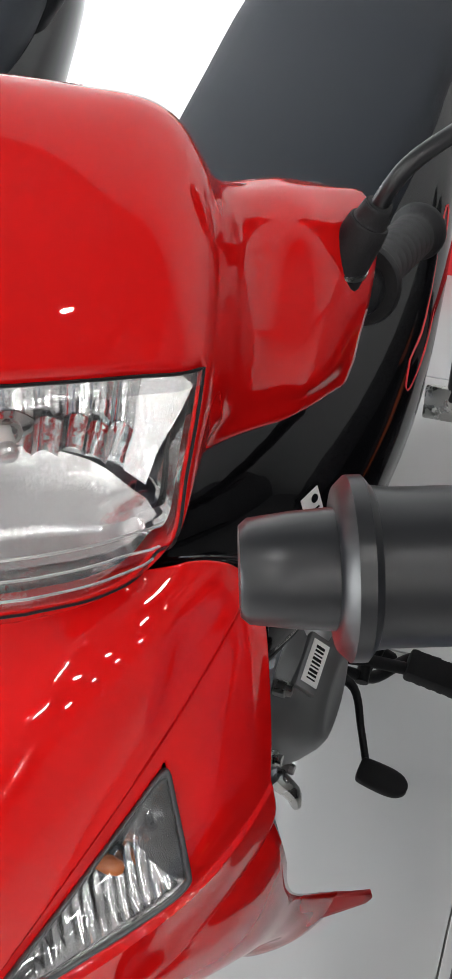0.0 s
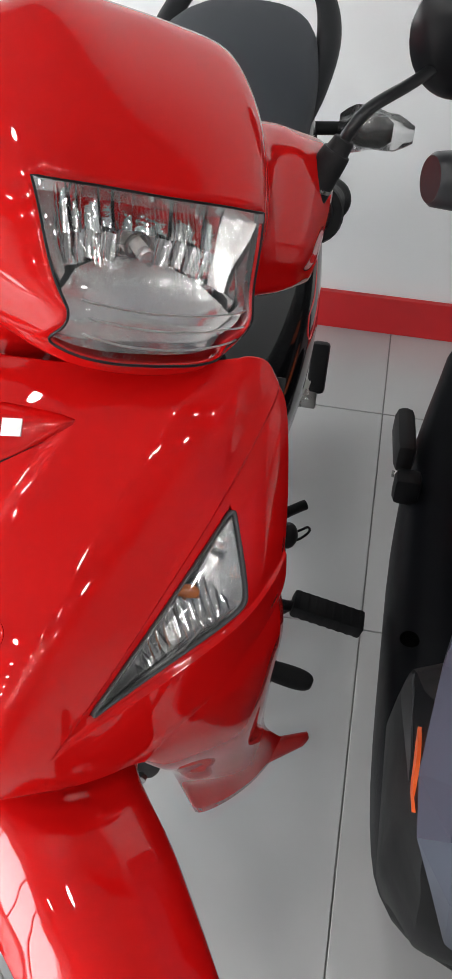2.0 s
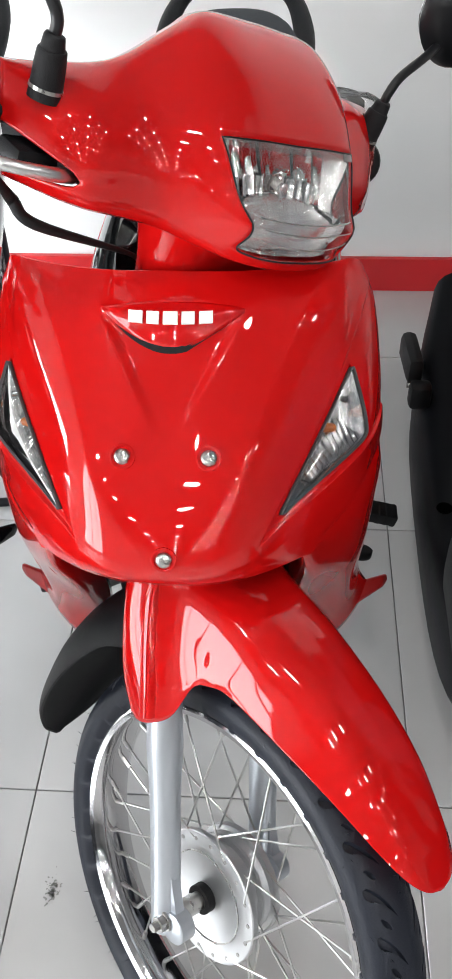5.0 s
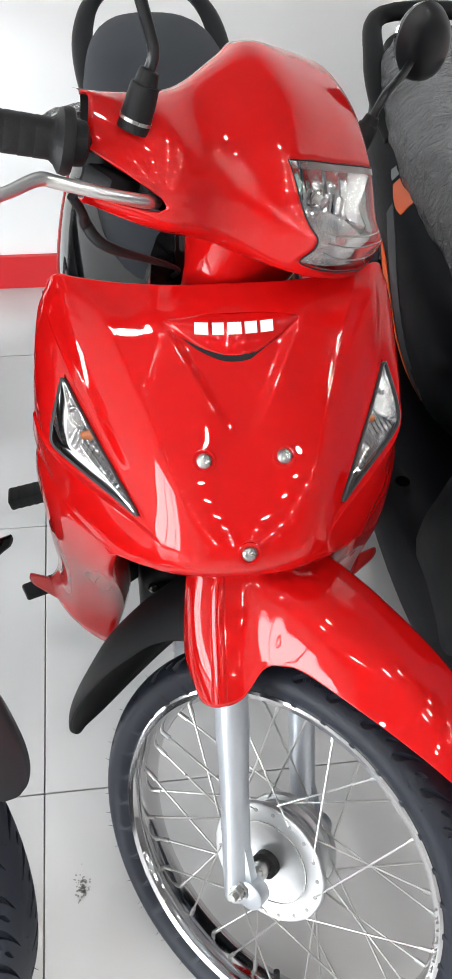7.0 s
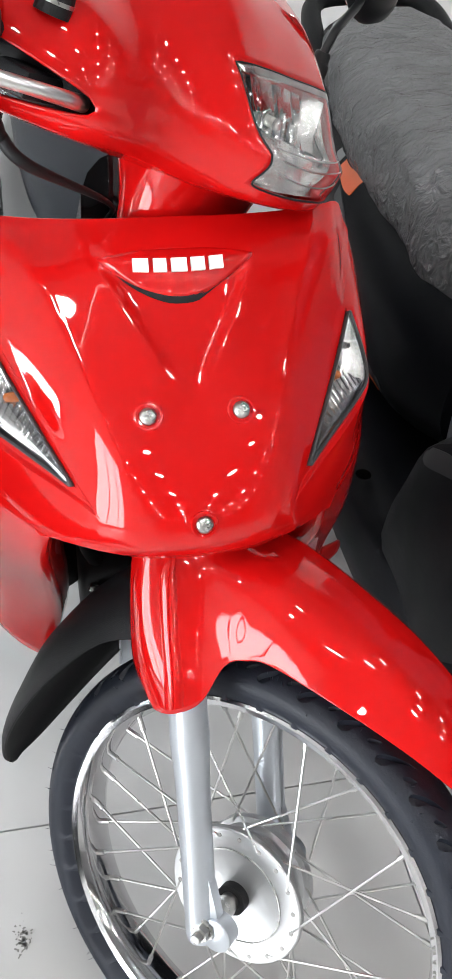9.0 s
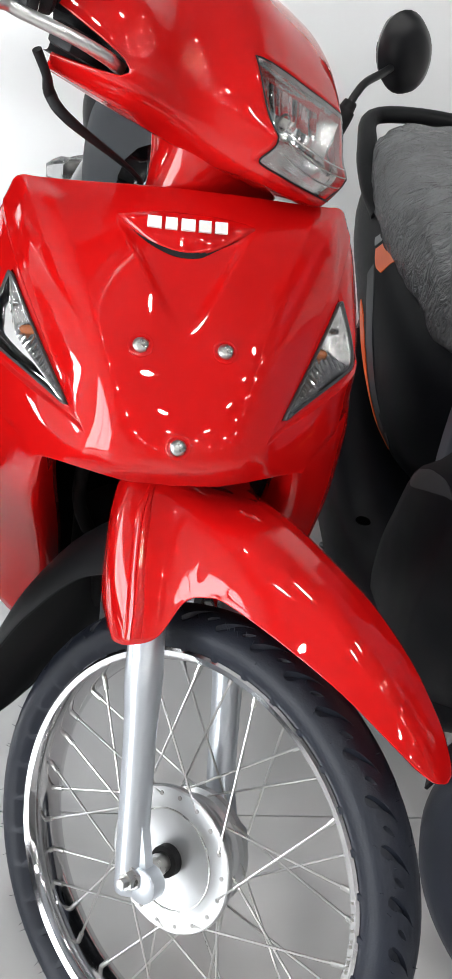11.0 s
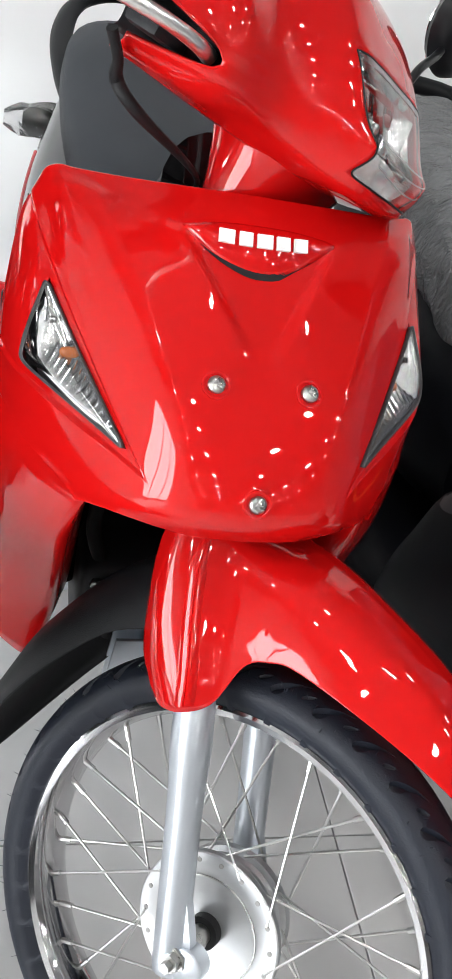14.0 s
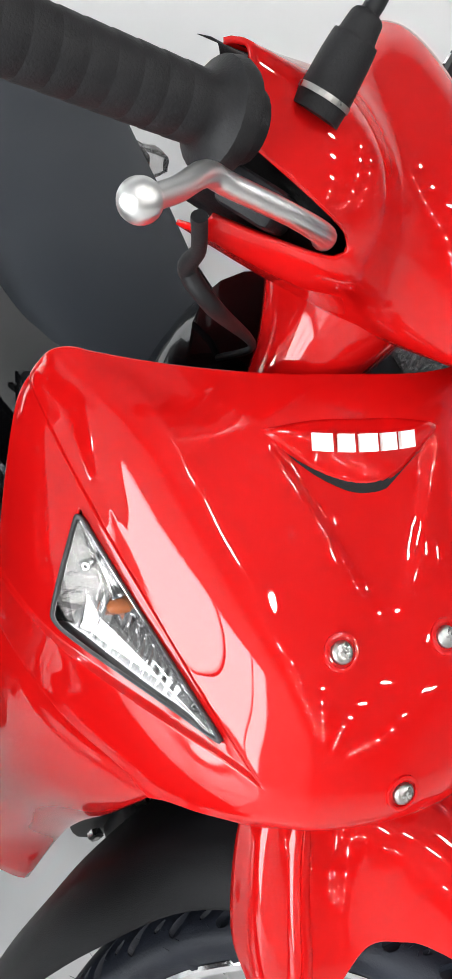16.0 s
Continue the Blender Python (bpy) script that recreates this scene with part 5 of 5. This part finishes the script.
# ---- the dark scooter on the other side ----
def scooter():
    global_root = empty("scooter", pose(.59, 0, 0), "dark grey scooter with orange stripes and a plastic-wrapped seat", "scooter", "parked motorcycles")
    S = global_root
    # running board
    secs = []
    for y, z0, z1, w in ((.06, .22, .40, .13), (.13, .16, .38, .212), (.25, .13, .345, .238), (.50, .13, .318, .242), (.75, .17, .385, .238), (.95, .25, .46, .195)):
        zm, h = (z0 + z1) / 2, (z1 - z0) / 2
        secs.append(oval(0, y, zm, w, h, 28, 5))
    part("running_board", loft(secs), GREY_PLASTIC, S, "dark grey running board")
    # no opening is cut: a flat near-black disc paints the hole's shade
    part("plug_hole", lathe([(0, .013), (.0012, .0125), (.0008, .0105), (.0004, .0)], 20, pose(-.217, .440, .3186, 0, -90, 0)), HOLE_SHADE, S)
    # front apron
    ctrl = [[(0, .02, .93), (.12, .05, .92), (.20, .11, .88), (.240, .22, .83)], [(0, -.04, .80), (.13, .0, .79), (.225, .08, .76), (.258, .22, .72)],
            [(0, -.09, .62), (.13, -.04, .62), (.238, .05, .605), (.262, .22, .56)], [(0, -.09, .46), (.11, -.05, .46), (.205, .03, .43), (.245, .20, .40)], [(0, -.06, .36), (.09, -.03, .35), (.16, .03, .33), (.22, .12, .30)]]
    ctrl = [[(x * .83, y, z) for x, y, z in r] for r in ctrl]
    apron = thicken(part("front_apron", sheet(smooth_grid(ctrl, 24, 18), None, True), SCOOT_PAINT, S, "dark blue-grey front apron"), .004)
    for s_ in (-1, 1):
        # side wall of the leg shield with its bevelled front corner
        secs = []
        for z, d, y0, y1, f, fy in ((.24, .222, .34, .128, .13, .080), (.32, .237, .31, .102, .18, .050), (.40, .248, .28, .080, .205, .022), (.47, .252, .25, .064, .214, .006), (.56, .252, .215, .052, .224, -.004), (.62, .250, .150, .034, .234, -.008), (.67, .247, .105, .016, .236, -.010)):
            secs.append([(s_ * (d - .05), y0 + .02, z), (s_ * (d - .008), y0, z), (s_ * d, y0 - .03, z), (s_ * d, y1 + .012, z), (s_ * (d - .004), y1, z), (s_ * (f + .006), fy + .003, z), (s_ * (f - .006), fy - .002, z), (s_ * (f - .09), fy - .02, z)])
        wall = part("leg_panel", loft(secs, 3), GREY_PLASTIC, apron, "dark grey side wall of the leg shield")
        on_wall = BVHTree.FromObject(wall, bpy.context.evaluated_depsgraph_get())
        for name, line, wide, lift, mat, text in (("knee_insert", ((.212, .556), (.19, .566), (.15, .588), (.11, .606), (.085, .614), (.065, .616)), (.010, .014, .015, .012, .007, .001), .0015, SATIN_GREY, "satin grey knee insert"),
                                                  ("stripe", ((.094, .650), (.082, .649), (.066, .646), (.050, .639), (.034, .626)), (.0005, .0040, .0062, .0055, .0008), .003, ORANGE, "orange wedge stripe")):
            bands = []
            for (y, z), w in zip(line, wide):
                row = [on_wall.ray_cast(Vector((s_ * .6, y, z + dz)), Vector((-s_, 0, 0)))[0] or Vector((s_ * .248, y, z + dz)) for dz in (-w, 0, w)]
                bands.append([p + Vector((s_ * lift, 0, 0)) for p in row] + [p - Vector((s_ * .004, 0, 0)) for p in reversed(row)])
            part(name, loft(bands, 4), mat, apron, text)
        # painted wing with a sharp edge and a crease
        edge = ((.222, .175, .82), (.246, .100, .724), (.255, .030, .690), (.2525, -.012, .677), (.232, -.022, .620), (.213, -.032, .566))
        crease = ((.212, .165, .83), (.237, .092, .736), (.236, .010, .715), (.236, -.030, .714), (.222, -.036, .636), (.2115, -.034, .564))
        inner = ((.15, .10, .83), (.17, .03, .74), (.15, -.05, .71), (.14, -.075, .68), (.14, -.085, .62), (.13, -.080, .555))
        wing = bmesh.new()
        rows = [[wing.verts.new((s_ * q[0], q[1], q[2])) for q in line] for line in (edge, crease, inner)]
        for p, q in zip(rows, rows[1:]):
            for k in range(len(edge) - 1):
                wing.faces.new((p[k], p[k + 1], q[k + 1], q[k]))
        bmesh.ops.recalc_face_normals(wing, faces=wing.faces)
        thicken(part("apron_wing", wing, SCOOT_PAINT, apron, "dark blue-grey painted wing", smooth=False), .003)
    # rear body
    secs = []
    for y, z, w, h in ((.42, .46, .12, .11), (.54, .475, .176, .155), (.70, .50, .190, .160), (.95, .57, .175, .125), (1.20, .62, .140, .085), (1.42, .70, .06, .04)):
        secs.append(oval(0, y, z, w, h, 28, 2.3))
    body = part("rear_body", loft(secs), GREY_PLASTIC, S, "matt black and grey rear body")
    hug = BVHTree.FromObject(body, bpy.context.evaluated_depsgraph_get())

    def band(s_, line, wide):
        """A strip that hugs the rear body along a line of (y, z)."""
        secs = []
        for (y, z), w in zip(line, wide):
            row = []
            for dz in (-w, 0, w):
                hit = hug.ray_cast(Vector((s_ * .6, y, z + dz)), Vector((-s_, 0, 0)))[0] or Vector((s_ * .14, y, z + dz))
                row.append(hit)
            secs.append([p + Vector((s_ * .002, 0, 0)) for p in row] + [p - Vector((s_ * .004, 0, 0)) for p in reversed(row)])
        return loft(secs, 4)
    for s_ in (-1, 1):
        part("stripe", band(s_, ((.585, .380), (.64, .412), (.72, .462), (.80, .512), (.86, .545)), (.002, .013, .019, .020, .004)), ORANGE, body, "orange stripe")
        part("side_strip", band(s_, ((.55, .400), (.62, .452), (.71, .512), (.80, .566), (.88, .605)), (.014, .018, .018, .016, .010)), SATIN_GREY, body, "dark grey raised strip")
        part("stripe", band(s_, ((.835, .632), (.86, .640), (.89, .648), (.92, .655)), (.018, .026, .027, .024)), ORANGE, body, "orange stripe")
        part("pale_band", band(s_, ((.932, .657), (.945, .660), (.96, .663)), (.024, .024, .022)), GREY_METAL, body, "pale grey band")
    # seat in crinkled film
    secs = []
    rng = random.Random(6)
    for k in range(34):
        t = k / 33
        y = .50 + .80 * t
        w = float(np.interp(t, (0, .1, .5, .85, 1), (.10, .145, .160, .140, .08)))
        z = float(np.interp(t, (0, .15, .45, .55, 1), (.62, .675, .69, .70, .74)))
        h = float(np.interp(t, (0, .1, .9, 1), (.06, .100, .085, .04)))
        secs.append([(px * rng.uniform(.975, 1.02), py + rng.uniform(-.006, .006), z + (pz - z) * rng.uniform(.93, 1.05)) for px, py, pz in oval(0, y, z, w, h, 44, 2.8)])
    part("wrapped_seat", loft(secs, 2), WRAP, S, "grey seat wrapped in crinkled plastic", smooth=True)
    rail = [(-.125, 1.05, .66), (-.140, 1.12, .70), (-.140, 1.22, .755), (-.10, 1.33, .80), (.10, 1.33, .80), (.140, 1.22, .755), (.140, 1.12, .70), (.125, 1.05, .66)]
    part("grab_rail", tube(rail, [.022, .024, .022, .018, .018, .022, .024, .022], 12), BLACK_PLASTIC, S, "black grab rail")
    peg = part("rear_peg", box(.03, .10, .055, pose(-.250, .76, .385, 0, 0, 4), .012), RUBBER, S, "black folded rear foot peg")
    part("peg_mount", box(.04, .035, .05, pose(-.238, .69, .355), .010), BLACK_PLASTIC, peg)
    part("bolt", lathe([(0, .005), (.004, .005)], 12, pose(-.259, .695, .372, 0, 0, 180)), STEEL, peg)
    # handlebar at full lock
    e0, e1 = Vector((-.323, .090, 1.098)), Vector((.02, .235, 1.055))
    m = Matrix.Translation(e0) @ (e1 - e0).to_track_quat("X", "Z").to_matrix().to_4x4()
    grip = part("handlebar", lathe([(0, .006), (0, .0105), (.002, .0122), (.012, .0135), (.0215, .0142), (.022, .0190), (.0245, .0215), (.028, .0215), (.030, .0190), (.034, .0185), (.15, .0185), (.155, .024), (.165, .024), (.17, .012), (.36, .012)], 32), SATIN_BLACK, S, "black rubber grip with a bar-end weight", m)
    e2 = Vector((.20, .40, 1.02))
    part("far_grip", tube([e1, e1.lerp(e2, .5), e2], [.013, .016, .018], 16), RUBBER, grip, m=m.inverted())
    part("instrument_cowl", loft([oval(-.02, y, z, w, h, 20) for y, z, w, h in ((.10, 1.00, .06, .03), (.15, 1.02, .10, .06), (.24, 1.03, .11, .06), (.32, 1.04, .06, .03))]), SCOOT_PAINT, S)
    # front wheel
    wm = pose(-.035, -.265, .262, 0, 0, 45)
    tyre = part("front_tyre", ring([(-.034, .20), (-.044, .218), (-.042, .238), (-.030, .258), (-.010, .268), (.010, .268), (.030, .258), (.042, .238), (.044, .218), (.034, .20)], 96), TYRE, S, "black front tyre", wm)
    part("alloy_rim", join(ring([(-.034, .203), (-.036, .196), (-.012, .180), (.012, .180), (.036, .196), (.034, .203)], 72), lathe([(-.03, .0), (-.03, .05), (.03, .05), (.03, 0)], 24), *[box(.02, .026, .16, Matrix.Rotation(2 * math.pi * k / 5, 4, "X") @ Matrix.Translation((0, 0, .115)), .004) for k in range(5)]), GREY_METAL, tyre)
    hood = [[Vector((x, .285 * math.cos(a) * (1 - 14 * x * x), .285 * math.sin(a) * (1 - 14 * x * x))) for x in (-.056, -.045, -.025, 0, .025, .045, .056)] for a in np.linspace(.25, 1.75, 18)]
    thicken(part("fender", sheet(hood), GREY_PLASTIC, tyre), .004)
    part("fork", join(tube([(-.075, 0, 0), (-.075, .20, .40)], .016, 12, 2), tube([(.075, 0, 0), (.075, .20, .40)], .016, 12, 2)), BLACK_PLASTIC, tyre)
    rt = part("rear_tyre", ring([(-.034, .19), (-.048, .21), (-.046, .23), (-.030, .25), (.030, .25), (.046, .23), (.048, .21), (.034, .19)], 64, pose(0, 1.10, .255)), TYRE, S, "black rear tyre")
    part("rear_rim", lathe([(-.03, .0), (-.03, .19), (.03, .19), (.03, 0)], 40, pose(0, 1.10, .255)), GREY_METAL, rt)
    part("stand", tube([(-.10, .72, .20), (-.14, .76, .06), (-.15, .77, .012), (.15, .77, .012), (.14, .76, .06), (.10, .72, .20)], .012, 10), BLACK_PLASTIC, S)


# shade inside the board's hole, put into the colour of a disc
HOLE_SHADE = principled("hole_shade", (.0015, .0015, .0015), .9, spec=0.0)
SCOOT_PAINT = vary(principled("dark_blue_grey_paint", (.088, .104, .142), .38, .2), 8, .08, .04)
WRAP = vary(principled("crinkled_wrapping", (.19, .195, .20), .24), 14, .2, .08)
_nt = WRAP.node_tree
_co, _mp, _n1, _bp = (_nt.nodes.new("ShaderNode" + k) for k in ("TexCoord", "Mapping", "TexNoise", "Bump"))
_mp.inputs["Scale"].default_value = (14, 60, 30)
_mp.inputs["Rotation"].default_value = (0, 0, .35)
_n1.inputs["Scale"].default_value, _n1.inputs["Detail"].default_value, _n1.inputs["Distortion"].default_value = 1.0, 5, 1.6
_bp.inputs["Strength"].default_value, _bp.inputs["Distance"].default_value = 1.0, .03
_nt.links.new(_co.outputs["Object"], _mp.inputs["Vector"])
_nt.links.new(_mp.outputs["Vector"], _n1.inputs["Vector"])
_nt.links.new(_n1.outputs["Fac"], _bp.inputs["Height"])
_nt.links.new(_bp.outputs["Normal"], _nt.nodes["Principled BSDF"].inputs["Normal"])
scooter()

# ---- scuff on the floor ----
scuff = bmesh.new()
rng = random.Random(8)
for k in range(90):
    x, y, r = rng.gauss(-.218, .0055), rng.gauss(-.068, .009), rng.uniform(.0006, .0017)
    t = bmesh.ops.create_circle(scuff, cap_ends=True, segments=7, radius=r)
    bmesh.ops.transform(scuff, matrix=Matrix.Translation((x, y, .0006)) @ Matrix.Rotation(rng.uniform(0, 3), 4, "Z") @ Matrix.Diagonal((rng.uniform(.5, 2), 1, 1, 1)), verts=t["verts"])
tagged(part("floor_scuff", scuff, principled("scuff_dirt", (.26, .26, .25), .6), smooth=False), "dark scuff mark on a floor tile", "scuff", kind="stuff")

# ---- floor tiles ----
tile_mesh = bpy.data.meshes.new("tile")
_b = box(TILE_S - .0024, TILE_S - .0024, .010, pose(0, 0, -.005), .0008, 1)
_b.to_mesh(tile_mesh)
_b.free()
tile_mesh.materials.append(TILE)
floor = bpy.data.objects["floor"]
for i in range(-4, 11):
    for j in range(-20, 3):
        x, y = COL0 + (i + .5) * TILE_S, ROW0 + (j + .5) * TILE_S
        if LEFT_X - .3 < x < RIGHT_X + .3 and FRONT_Y - .3 < y < WALL_Y + .3:
            ob = new("tile", tile_mesh)
            ob.location = (x, y, 0)
            ob.parent = floor
